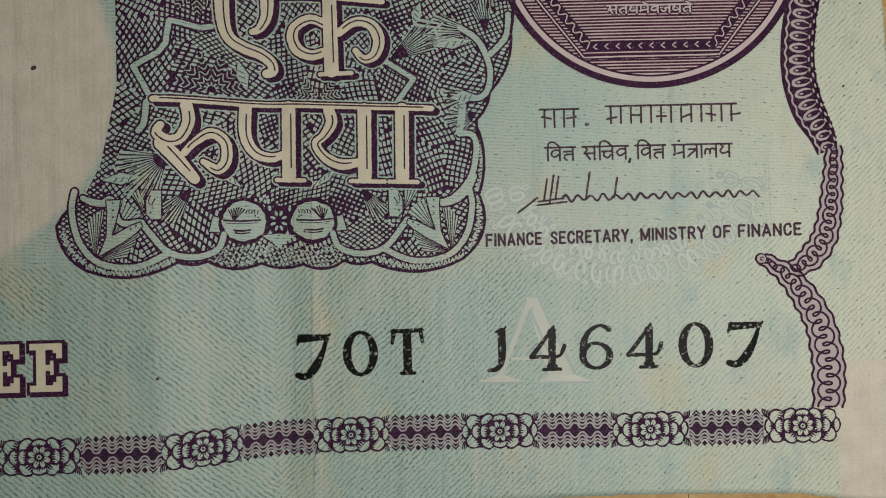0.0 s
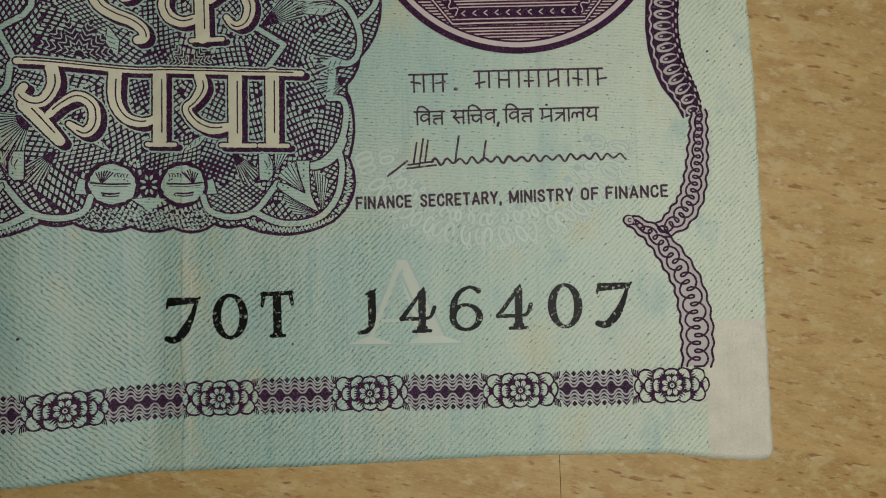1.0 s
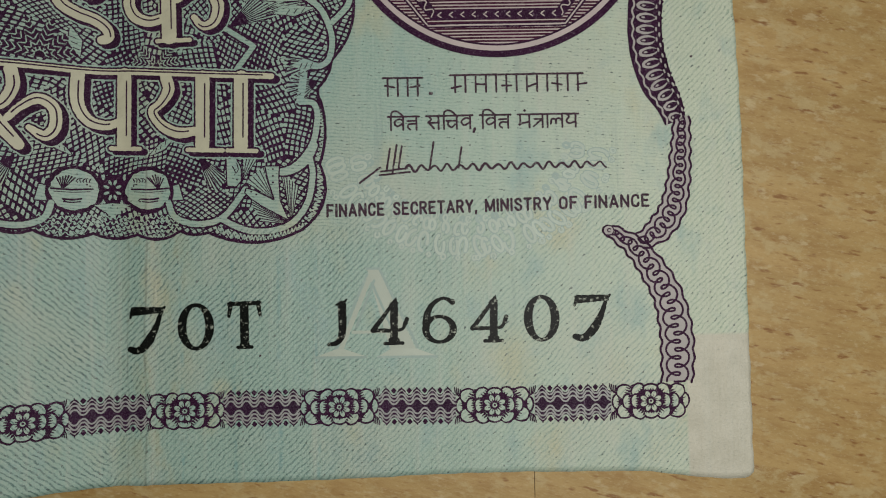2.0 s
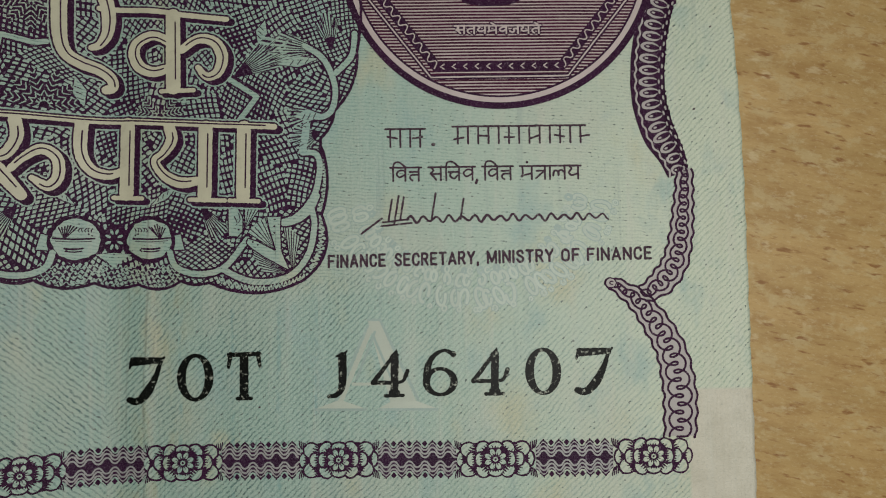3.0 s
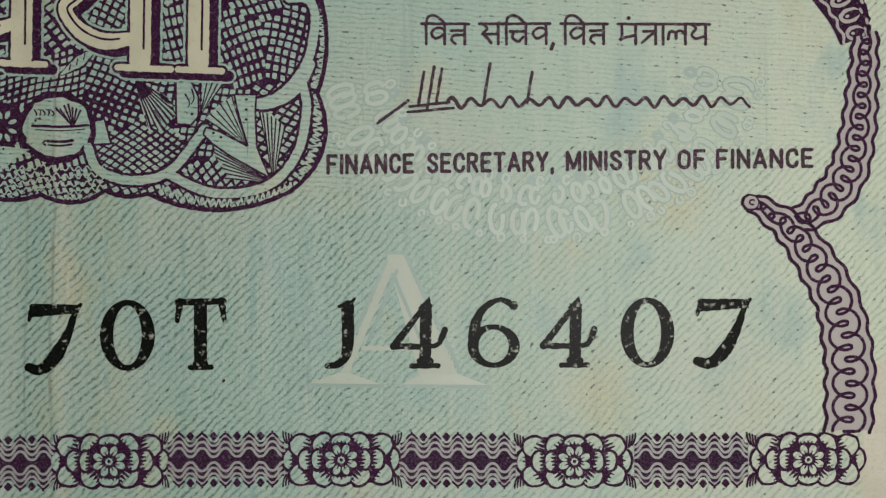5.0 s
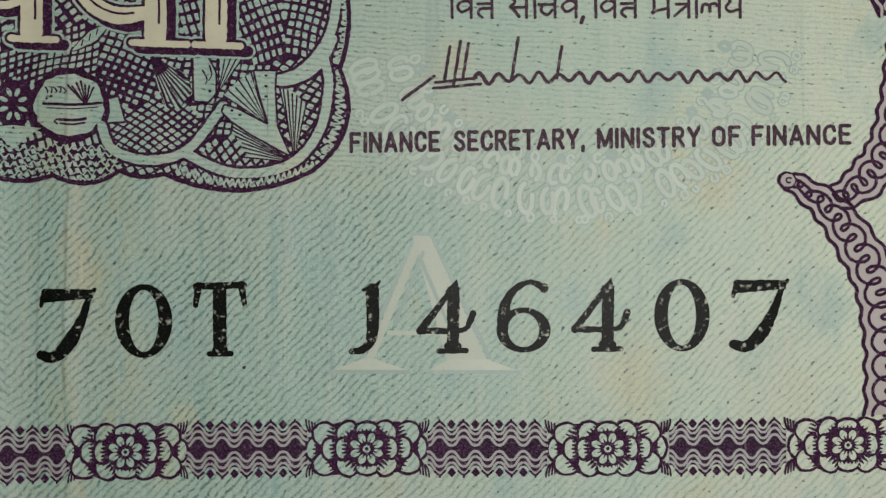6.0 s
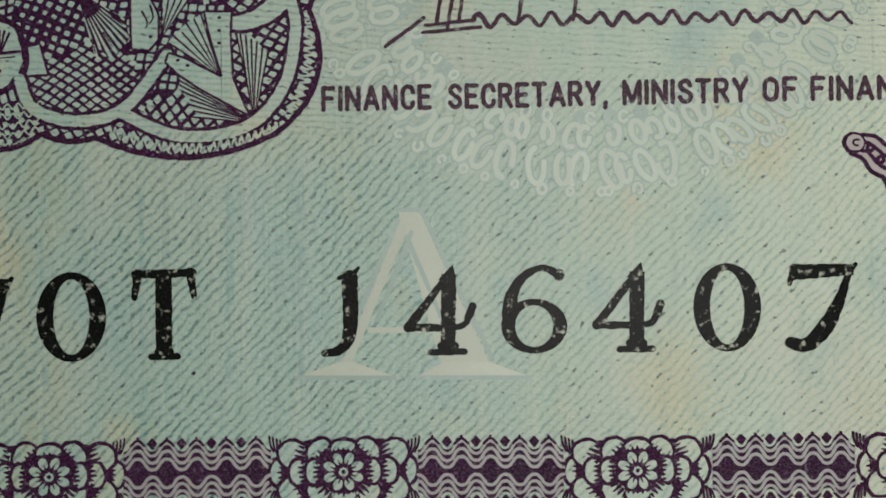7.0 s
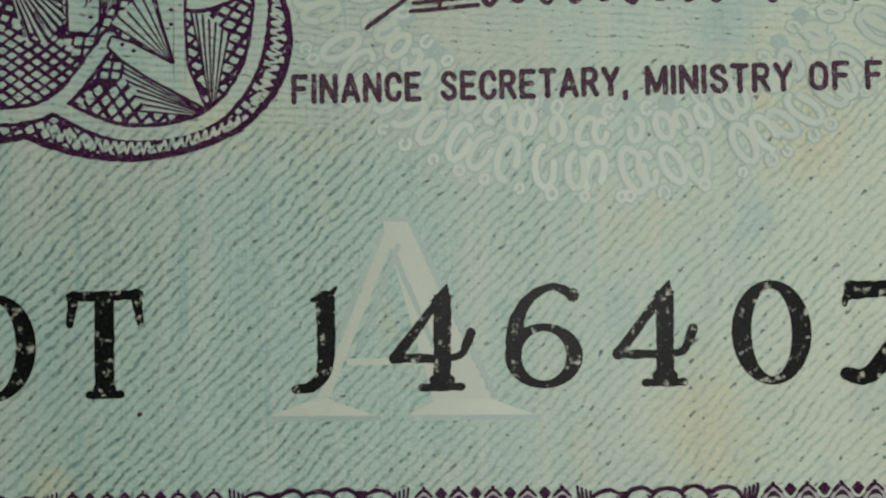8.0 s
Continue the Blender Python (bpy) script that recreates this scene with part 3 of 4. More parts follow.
# ---- watermark: a pale letter and a wreath of loops ----
letter = Sheet(Z0)
letter.stroke([(-26.14, 13.56), (-28.31, 8.44)], 0.34, False)
letter.face([(-26.36, 13.95), (-25.60, 13.94), (-23.06, 8.28), (-24.86, 8.31)])
letter.stroke([(-27.42, 9.73), (-24.68, 9.69)], 0.2, False)
letter.face([(-29.87, 8.14), (-28.55, 8.61), (-28.05, 8.60), (-26.63, 8.09)])
letter.face([(-25.68, 8.08), (-24.79, 8.55), (-23.16, 8.52), (-21.80, 8.01)])
letter.use(Z0 - 0.004, TEAL)
for line in ([(-26.38, 13.62), (-28.59, 8.61)], [(-25.54, 13.98), (-23.02, 8.60)], [(-26.38, 14.03), (-25.54, 14.02)], [(-29.97, 8.06), (-26.59, 8.01)], [(-25.72, 7.99), (-21.74, 7.93)], [(-26.06, 13.05), (-24.88, 10.18)], [(-25.90, 13.21), (-27.16, 10.09)]):
    letter.stroke(line, 0.17, False)
letter.make("watermark_letter", MARK, note, "pale watermark letter A")

wreath = Sheet(Z0)
CU, CV, CR = -19.36, 22.84, 7.6
for k in range(30):
    a = radians(190 + 160 * k / 29)
    for j, (dr, rx, ry) in enumerate(((0.0, 0.27, 0.6), (-1.25, 0.22, 0.4), (0.8, 0.14, 0.16), (-1.9, 0.14, 0.2))):
        a2 = a + random.uniform(-0.04, 0.04) + (0.05 if j else 0)
        u, v = CU + (CR + dr) * 1.22 * math.cos(a2), CV + (CR + dr) * 0.98 * math.sin(a2)
        lean = a2 + radians(random.uniform(-18, 18))
        span, start, big = random.uniform(4.6, 6.1), random.uniform(0, 6.28), random.uniform(0.85, 1.2)
        p = []
        for q in range(11):
            t = start + span * q / 10
            x, y = ry * big * math.cos(t), rx * big * math.sin(t)
            p.append((u + x * math.cos(lean) - y * math.sin(lean), v + x * math.sin(lean) + y * math.cos(lean)))
        wreath.use(Z0 - 0.004, TEAL).stroke(p, 0.34 if j < 2 else 0.22)
        wreath.use(Z0, MARKL).stroke(p, 0.2 if j < 2 else 0.13)
wreath.make("watermark_wreath", MARKL, note, "pale watermark wreath of loops", "stuff")

# ---- round coin vignette ----
CX, CY, RR = -17.02, 39.68, 11.1
ground = Sheet(Z1)
ground.fill([(CX + RR * math.cos(t), CY + RR * math.sin(t)) for t in (2 * math.pi * k / 90 for k in range(90))], 0.25)
coin = ground.make("coin_vignette", LIGHT, note, "round purple engraved coin picture")
v = CY - RR + 1.05
while v < CY + RR - 0.9:
    h = math.sqrt((RR - 0.82) ** 2 - (v - CY) ** 2)
    line = Sheet(Z2)
    line.stroke([(CX - h, v), (CX + h, v)], 0.132, False, gap=1.2)
    line.make("engraved_line", PLUM, coin)
    v += 0.222
rim = Sheet(Z3)
rim.ring(CX, CY, RR + 0.1, RR + 0.1, 0.46, 0.46, 120)
rim.ring(CX, CY, RR - 0.72, RR - 0.72, 0.14, 0.14, 120)
rim.make("coin_rim", PURPLE, coin)
clear = Sheet(Z2 + 0.004)
clear.ring(CX, CY, RR - 0.36, RR - 0.36, 0.38, 0.38, 120)
clear.make("coin_rim_gap", LIGHT, coin)
corners = [(CX - 4.72, CY - 8.75), (CX + 4.66, CY - 8.72), (CX + 9.0, CY - 3.2), (CX + 9.0, CY + 3.2), (CX + 4.66, CY + 8.7), (CX - 4.7, CY + 8.7), (CX - 9.0, CY + 3.2), (CX - 9.0, CY - 3.2)]
band, trim = Sheet(Z3), Sheet(Z4)
inner = [(CX + (x - CX) * 0.935, CY + (y - CY) * 0.935) for x, y in corners]
band.stroke(inner, 0.72, False, True, gap=0.4)
band.stroke([(CX + (x - CX) * 1.02, CY + (y - CY) * 1.02) for x, y in corners], 0.34, False, True, gap=0.4)
trim.stroke([(CX + (x - CX) * 1.02, CY + (y - CY) * 1.02) for x, y in corners], 0.11, False, True, gap=0.4)
for k in range(8):
    a, b = Vector(inner[k]), Vector(inner[(k + 1) % 8])
    d = (b - a)
    m = int(d.length / 0.76)
    e = d.normalized()
    s = Vector((-e.y, e.x))
    for j in range(m):
        q = a + d * ((j + 0.5) / m)
        if k in (0, 4):
            trim.stroke([q + e * 0.12 + s * 0.17, q - e * 0.12, q + e * 0.12 - s * 0.17], 0.085, False)
    if k not in (0, 4):
        trim.stroke([a + d * (j / (4 * m)) + s * (0.2 * (1 if (j // 2) % 2 else -1)) for j in range(4 * m + 1)], 0.085, False)
band.make("coin_band", PURPLE, coin)
plinth = Sheet(Z3, PURPLE)
PU, PV = (-17.57, 36.21)
plinth.blob(PU, PV, 2.0, 0.42, 0, 20)
plinth.use(Z4, LIGHT)
for k in range(9):
    plinth.stroke([(PU - 1.4 + 0.35 * k, PV + 0.12), (PU - 1.3 + 0.35 * k, PV + 0.42)], [0.1, 0.05], False)
plinth.make("coin_plinth", PURPLE, coin, "dark engraved plinth in the coin")
trim.make("coin_trim", LIGHT, coin)

# ---- written lines ----
# strokes of the letters in a box of height 1 under the head line
GLYPHS = {
    "va": (0.85, [[(0.68, 1), (0.68, 0)], [(0.68, 0.72), (0.4, 0.8), (0.12, 0.55), (0.3, 0.27), (0.68, 0.5)]]),
    "i": (0.3, [[(0.2, 0), (0.2, 1.0), (0.3, 1.36), (0.62, 1.38), (0.98, 1.02)]]),
    "tta": (0.85, [[(0.68, 1), (0.68, 0)], [(0.68, 0.68), (0.1, 0.66)], [(0.62, 0.45), (0.22, 0.42), (0.12, 0.2), (0.28, 0.02)]]),
    "ta": (0.85, [[(0.68, 1), (0.68, 0)], [(0.68, 0.62), (0.3, 0.6), (0.12, 0.32), (0.3, 0.04)]]),
    "sa": (0.95, [[(0.15, 1), (0.34, 0.75), (0.12, 0.52), (0.22, 0.45), (0.5, 0.05)], [(0.2, 0.48), (0.8, 0.5)], [(0.8, 1), (0.8, 0)]]),
    "ca": (0.9, [[(0.05, 0.62), (0.72, 0.62)], [(0.2, 0.6), (0.16, 0.3), (0.4, 0.12), (0.6, 0.34)], [(0.72, 1), (0.72, 0)]]),
    "ma": (0.92, [[(0.16, 1), (0.16, 0.3), (0.05, 0.2), (0.2, 0.3), (0.75, 0.45)], [(0.75, 1), (0.75, 0)]]),
    "tra": (0.85, [[(0.68, 1), (0.68, 0)], [(0.68, 0.64), (0.16, 0.64)], [(0.62, 0.6), (0.1, 0.08)]]),
    "aa": (0.3, [[(0.15, 1), (0.15, 0)]]),
    "la": (0.95, [[(0.8, 1), (0.8, 0)], [(0.06, 0.25), (0.14, 0.62), (0.38, 0.55), (0.42, 0.22), (0.4, 0.55), (0.6, 0.68), (0.8, 0.5)]]),
    "ya": (0.9, [[(0.1, 1), (0.3, 0.78), (0.12, 0.5), (0.3, 0.28), (0.72, 0.42)], [(0.72, 1), (0.72, 0)]]),
    "ja": (0.95, [[(0.8, 1), (0.8, 0)], [(0.8, 0.6), (0.42, 0.6), (0.5, 0.35), (0.35, 0.15), (0.12, 0.3)]]),
}


def hindi(sheet, words, u, v, high, width, pen):
    """Words of glyphs from u to u + width, head line at v."""
    total = sum(sum(GLYPHS[g.split("+")[0]][0] for g in w) + 0.45 for w in words) - 0.45
    k = width / total
    for w in words:
        start = u
        for g in w:
            g, *marks = g.split("+")
            wide, strokes = GLYPHS[g]
            for s in strokes:
                sheet.stroke([(u + x * k, v - high + y * high) for x, y in s], pen, True, gap=0.06)
            for mark in marks:
                if mark == "dot":
                    sheet.blob(u + 0.45 * k, v + 0.3 * high, pen * 0.7, pen * 0.7)
                if mark == "comma":
                    sheet.stroke([(u + (wide + 0.12) * k, v - high), (u + (wide + 0.05) * k, v - high * 1.25)], pen * 1.3, False)
                if mark == "e":
                    sheet.stroke([(u + 0.7 * k, v), (u + 0.35 * k, v + 0.36 * high)], pen, False)
            u += wide * k
        sheet.stroke([(start, v), (u, v)], pen, False)
        u += 0.45 * k


office = Sheet(Z1)
hindi(office, [["i", "va", "tta"], ["sa", "i", "ca", "va+comma"], ["i", "va", "tta"], ["ma+dot", "tra", "aa", "la", "ya"]], -24.75, 24.46, 0.92, 13.2, 0.135)
office.make("hindi_office_line", TYPE, note, "small dark Hindi office title")
motto = Sheet(Z4)
for pen, ink, up in ((0.27, PURPLE, 0.0), (0.125, LIGHT, 0.012)):
    hindi(motto.use(Z4 + up, ink), [["sa", "ta", "ya", "ma+e", "va", "ja", "ya", "ta+e"]], -20.15, 34.38, 0.56, 6.05, pen)
motto.make("coin_motto", ROSY, coin, "small pale Hindi motto")

# the signatory's name and signature stand as plain bars


def bar(name, pts, pen):
    sheet = Sheet(Z1)
    sheet.stroke(pts, pen, False)
    sheet.make(name, TYPE, note)


def bar_word(u0, u1, v, high, count, pen, slant=0.0):
    bar("name_bar", [(u0, v), (u1, v)], pen)
    for k in range(count):
        u = u0 + (u1 - u0) * (k + 0.5) / count
        bar("name_bar", [(u, v), (u - slant, v - high)], pen)


bar_word(-25.05, -22.3, 27.15, 1.25, 4, 0.14)
bar("name_bar", [(-21.78, 26.05), (-21.7, 26.05)], 0.22)
bar_word(-20.4, -11.15, 27.28, 1.2, 13, 0.14)
for k in range(8):
    u = -24.6 + 1.75 * k + (1.1 if k > 1 else 0)
    bar("name_bar", [(u - 0.3, 26.62 - 0.12 * (k % 3)), (u + 0.35, 26.5 + 0.1 * (k % 2))], 0.14)
bar("signature_bar", [(-26.75, 19.92), (-25.35, 20.95)], 0.14)
for u, v, tall in ((-24.9, 20.75, 1.5), (-24.5, 20.6, 1.9), (-24.1, 20.8, 1.6), (-21.95, 20.75, 1.9), (-19.95, 20.85, 1.4)):
    bar("signature_bar", [(u, v), (u + 0.17 * tall, v + tall)], 0.14)
for u0, u1, v in ((-25.4, -23.3, 20.42), (-25.3, -23.5, 20.68)):
    bar("signature_bar", [(u0, v), (u1, v + 0.2)], 0.13)
# the running hand is one wavy bar
wavy = Sheet(Z1)
wavy.stroke([(-23.6 + 13.9 * k / 104, 20.86 + 0.26 * math.sin(2 * math.pi * k / 6.6) * (0.75 + 0.25 * math.sin(k * 0.37)) + 0.07 * k / 104) for k in range(105)], [0.18, 0.14, 0.18, 0.15, 0.17, 0.12], True, gap=0.06)
wavy.make("signature_bar", TYPE, note)


# capitals of a narrow grotesque: width, and strokes in a box of height 1
CAPITALS = {
    "F": (0.5, [[(0, 0), (0, 1)], [(0, 1), (0.48, 1)], [(0, 0.52), (0.4, 0.52)]]),
    "I": (0.0, [[(0, 0), (0, 1)]]),
    "N": (0.56, [[(0, 0), (0, 1)], [(0, 1), (0.56, 0)], [(0.56, 0), (0.56, 1)]]),
    "A": (0.6, [[(0, 0), (0.3, 1)], [(0.3, 1), (0.6, 0)], [(0.1, 0.28), (0.5, 0.28)]]),
    "C": (0.52, [[(0.52, 0.74), (0.45, 0.95), (0.27, 1), (0.06, 0.86), (0, 0.5), (0.06, 0.14), (0.27, 0), (0.45, 0.05), (0.52, 0.26)]]),
    "E": (0.48, [[(0, 0), (0, 1)], [(0, 1), (0.48, 1)], [(0, 0.52), (0.4, 0.52)], [(0, 0), (0.48, 0)]]),
    "S": (0.5, [[(0.49, 0.78), (0.4, 0.97), (0.23, 1), (0.04, 0.87), (0.07, 0.67), (0.26, 0.53), (0.46, 0.38), (0.5, 0.17), (0.36, 0.01), (0.16, 0.02), (0, 0.22)]]),
    "R": (0.52, [[(0, 0), (0, 1)], [(0, 1), (0.3, 1), (0.48, 0.88), (0.46, 0.62), (0.3, 0.5), (0, 0.5)], [(0.26, 0.5), (0.52, 0)]]),
    "T": (0.54, [[(0, 1), (0.54, 1)], [(0.27, 1), (0.27, 0)]]),
    "Y": (0.56, [[(0, 1), (0.28, 0.47)], [(0.28, 0.47), (0.56, 1)], [(0.28, 0.47), (0.28, 0)]]),
    "M": (0.7, [[(0, 0), (0, 1)], [(0, 1), (0.35, 0.08)], [(0.35, 0.08), (0.7, 1)], [(0.7, 1), (0.7, 0)]]),
    "O": (0.54, [[(0.27, 1), (0.05, 0.85), (0, 0.5), (0.05, 0.15), (0.27, 0), (0.49, 0.15), (0.54, 0.5), (0.49, 0.85), (0.27, 1)]]),
    ",": (0.02, [[(0.02, 0.04), (0.0, -0.18)]]),
}


def caption_word(text, u0, u1, high=0.77, pen=0.168, gap=0.33):
    """Capitals from u0 to u1 on a line that climbs a little across the note."""
    k = (u1 - u0 - pen) / (sum(CAPITALS[c][0] for c in text) + gap * (len(text) - 1))
    u = u0 + pen / 2
    for c in text:
        wide, strokes = CAPITALS[c]
        v = 17.66 + 0.0134 * (u + 29)
        cap = Sheet(Z1)
        for line in strokes:
            cap.stroke([(u + x * k, v + y * high) for x, y in line], pen, len(line) > 2, gap=0.08)
        cap.make("caption_letter", TYPE, note)
        u += (wide + gap) * k


for text, u0, u1 in (("FINANCE", -29.08, -25.1), ("SECRETARY,", -24.53, -18.72), ("MINISTRY", -18.2, -13.58), ("OF", -13.08, -11.76), ("FINANCE", -11.3, -6.76)):
    caption_word(text, u0, u1)

# the value in words, of which the end shows: outlined slab letters


def slab_e(u, v0):
    """A slab capital with serifs: cream face, thick purple outline and a shadow to the lower right."""
    bars = ((0.0, 0.0, 2.1, 0.42), (0.0, 2.73, 2.1, 3.15), (0.42, 0.3, 1.02, 2.9), (1.0, 1.36, 1.5, 1.76), (1.32, 1.1, 1.54, 2.02), (1.72, 0.4, 2.1, 0.98), (1.72, 2.17, 2.1, 2.75), (1.5, 0.4, 1.75, 0.62), (1.5, 2.53, 1.75, 2.75))
    body = Sheet(Z1, PURPLE)
    for du, dv, g in ((0.17, -0.15, 0.2), (0.0, 0.0, 0.22)):
        for a, b, c, d in bars:
            body.fill([(u + a - g + du, v0 + b - g + dv), (u + c + g + du, v0 + b - g + dv), (u + c + g + du, v0 + d + g + dv), (u + a - g + du, v0 + d + g + dv)], 0.12)
    letter = body.make("value_letter", PURPLE, note, "purple outlined slab capital E")
    face = Sheet(Z3, CREAM)
    for a, b, c, d in bars:
        face.fill([(u + a, v0 + b), (u + c, v0 + b), (u + c, v0 + d), (u + a, v0 + d)], 0.12)
    face.make("letter_face", CREAM, letter)


slab_e(-59.95, 8.75)
slab_e(-62.7, 8.75)

# ---- serial number: old-style figures with thick and thin strokes ----


SERIAL_END = -12.35


def figure(name, draw, du=0.0, dv=0.0, narrow=1.0):
    sheet = Sheet(Z1)
    draw(sheet, lambda p: ((p[0] - SERIAL_END) * narrow + SERIAL_END + du, p[1] + dv))
    sheet.make(name, BLACK, note, "black printed serial figure")


def zero(s, at):
    c = at((-38.02, 10.35))
    s.ring(c[0], c[1], 1.23, 1.60, 0.60, 0.26, 40)


def tee(s, at):
    s.stroke([at((-35.77, 11.83)), at((-33.70, 11.87))], 0.3, False)
    s.stroke([at((-35.65, 11.87)), at((-35.78, 11.00))], [0.34, 0.22], False)
    s.stroke([at((-33.80, 11.89)), at((-33.67, 11.04))], [0.34, 0.22], False)
    s.stroke([at((-34.73, 11.84)), at((-34.73, 8.95))], 0.6, False, cap=False)
    s.stroke([at((-35.19, 8.90)), at((-34.25, 8.90))], 0.24, False)
    s.stroke([at((-34.93, 9.07)), at((-34.53, 9.07))], 0.3, False)


def one(s, at):
    s.stroke([at((-28.13, 11.61)), at((-28.11, 10.23)), at((-28.20, 9.46)), at((-28.55, 9.01)), at((-29.05, 8.92))], [0.58, 0.58, 0.56, 0.4, 0.26])
    s.stroke([at((-28.52, 11.61)), at((-28.07, 11.71)), at((-27.80, 11.97))], [0.14, 0.3, 0.1])


def four(s, at):
    s.stroke([at((-24.57, 11.70)), at((-24.63, 8.95))], 0.54, False, cap=False)
    s.face([at((-24.42, 12.05)), at((-24.33, 11.60)), at((-24.86, 11.50)), at((-24.96, 11.50))])
    s.stroke([at((-24.61, 11.64)), at((-26.06, 9.79))], [0.24, 0.34], False)
    s.stroke([at((-26.06, 9.79)), at((-24.23, 9.80)), at((-23.90, 10.12)), at((-23.73, 10.53))], [0.28, 0.28, 0.22, 0.3])
    s.stroke([at((-25.24, 8.90)), at((-24.04, 8.90))], 0.24, False)
    s.stroke([at((-24.87, 9.12)), at((-24.38, 9.11))], 0.3, False)


def six(s, at):
    c = at((-21.51, 9.78))
    s.ring(c[0], c[1], 1.19, 0.99, 0.5, 0.24, 36)
    s.stroke([at((-20.62, 11.61)), at((-21.17, 11.88)), at((-21.89, 11.56)), at((-22.31, 10.86)), at((-22.43, 9.84))], [0.32, 0.22, 0.36, 0.5, 0.5])
    s.blob(*at((-20.58, 11.61)), 0.2, 0.22)


def seven(s, at):
    s.stroke([at((-12.07, 11.60)), at((-9.81, 11.67))], [0.6, 0.5, 0.4], False, cap=False)
    s.stroke([at((-12.03, 11.76)), at((-12.20, 11.17))], [0.3, 0.16], False)
    s.stroke([at((-9.73, 11.86)), at((-10.03, 11.41)), at((-10.38, 10.48)), at((-10.96, 9.50)), at((-11.62, 8.96)), at((-12.20, 9.05))], [0.16, 0.3, 0.44, 0.62, 0.55, 0.42])


figure("figure_seven", seven, -30.2, -0.12, 0.93)
figure("figure_zero", zero)
figure("letter_tee", tee)
figure("figure_one", one)
figure("figure_four", four)
figure("figure_six", six)
figure("figure_four", four, -17.61 - -24.42, 0.0)
figure("figure_zero", zero, -14.49 - -38.02, 10.36 - 10.35)
figure("figure_seven", seven)

# ---- central panel ----
AXIS = -43.50


def scallops(anchors):
    """An outline of bulging arcs: point, and the bulge of the arc that follows it."""
    out = []
    for (a, bulge), (b, _) in zip(anchors, anchors[1:] + anchors[:1]):
        a, b = Vector(a), Vector(b)
        d = b - a
        s = Vector((d.y, -d.x)).normalized()
        for k in range(10):
            t = k / 10
            out.append(tuple(a + d * t + s * (bulge * 4 * t * (1 - t))))
    return out


EDGE = scallops([((-54.06, 34.34), 0.0), ((-53.87, 29.09), 0.0), ((-55.10, 23.53), 0.0), ((-56.29, 21.33), 0.2), ((-58.05, 19.53), 0.45), ((-56.27, 16.65), 0.75), ((-50.24, 17.02), 0.2), ((-48.36, 17.03), 0.45),
                 ((-44.75, 16.81), 0.3), ((-41.85, 16.70), 0.45), ((-39.01, 16.87), 0.2), ((-37.12, 16.74), 0.8), ((-30.69, 16.82), 0.9), ((-29.46, 21.26), 0.35), ((-29.34, 25.66), -0.1), ((-29.48, 26.59), 0.2),
                 ((-28.54, 28.47), 0.5), ((-26.94, 32.68), 0.5), ((-27.4, 40.0), 0.5), ((-29.0, 44.0), 0.6), ((-36.0, 47.0), 0.8), ((-48.0, 47.0), 0.6), ((-54.0, 42.0), 0.0)])
ground = Sheet(Z1)
ground.fill(EDGE, 0.12)
panel = ground.make("value_panel", NET, note, "purple engraved lattice panel with scalloped edge")
rimline = Sheet(Z4)
rimline.stroke(EDGE[35:185], 0.2, False, gap=0.12)
rimline.make("panel_outline", PURPLE, panel)

# pale cells of the engraved net, laid in patches of differing slant; far too many to count
cells = Sheet(Z2)
rng = random.Random(4)
seeds = []
while len(seeds) < 62:
    s = (rng.uniform(-58, -27), rng.uniform(15, 38))
    if all(math.hypot(s[0] - q[0], s[1] - q[1]) > 2.35 for q in seeds):
        seeds.append(s)
for k, (su, sv) in enumerate(seeds):
    turn, skew, size = rng.uniform(0, 180), rng.uniform(62, 95), rng.uniform(0.29, 0.36)
    bow = rng.choice((-1, 1)) * rng.uniform(0.02, 0.08)
    e1 = Vector((math.cos(radians(turn)), math.sin(radians(turn)))) * size * rng.choice((1.0, 1.05, 1.2, 1.5))
    e2 = Vector((math.cos(radians(turn + skew)), math.sin(radians(turn + skew)))) * size

    def spot(a, b):
        q = e1 * a + e2 * b
        q = q + Vector((-q.y, q.x)) * (bow * q.length)
        return su + q.x, sv + q.y

    for i in range(-15, 16):
        for j in range(-15, 16):
            u, v = spot(i, j)
            near = min(range(len(seeds)), key=lambda w: (seeds[w][0] - u) ** 2 + (seeds[w][1] - v) ** 2)
            if near != k or v > 38 or not inside(EDGE, u, v):
                continue
            thin = 1 - 0.55 * max(0, noise.noise(Vector((u * 0.55, v * 0.55, 5.0))))
            f, g = (0.37 + rng.uniform(-0.06, 0.03)) * thin, (0.355 + rng.uniform(-0.07, 0.03)) * thin
            jog = Vector((rng.uniform(-0.05, 0.05), rng.uniform(-0.05, 0.05)))
            cells.face([spot(i + jog.x + x * f * rng.uniform(0.9, 1.08), j + jog.y + y * g * rng.uniform(0.9, 1.08)) for x, y in ((-1, -0.72), (-0.72, -1), (0.72, -1), (1, -0.72), (1, 0.72), (0.72, 1), (-0.72, 1), (-1, 0.72))])
cells.make("engraved_lattice", PALE, panel, "pale cells between the engraved lines", "stuff")


def flips(both):
    return (lambda w: (w[0], w[1]), lambda w: (2 * AXIS - w[0], w[1])) if both else (lambda w: (w[0], w[1]),)


def band(pts, wide=0.4, both=True, smooth=True):
    """A pale scrolling band between two dark lines."""
    for f in flips(both):
        p = [f(q) for q in pts]
        sheet = Sheet(Z3, PURPLE)
        sheet.stroke(p, wide + 0.26, smooth, gap=0.12)
        sheet.use(Z4, PALE).stroke(p, wide, smooth, gap=0.12)
        sheet.make("scroll_band", PALE, panel, "pale scrolling band")


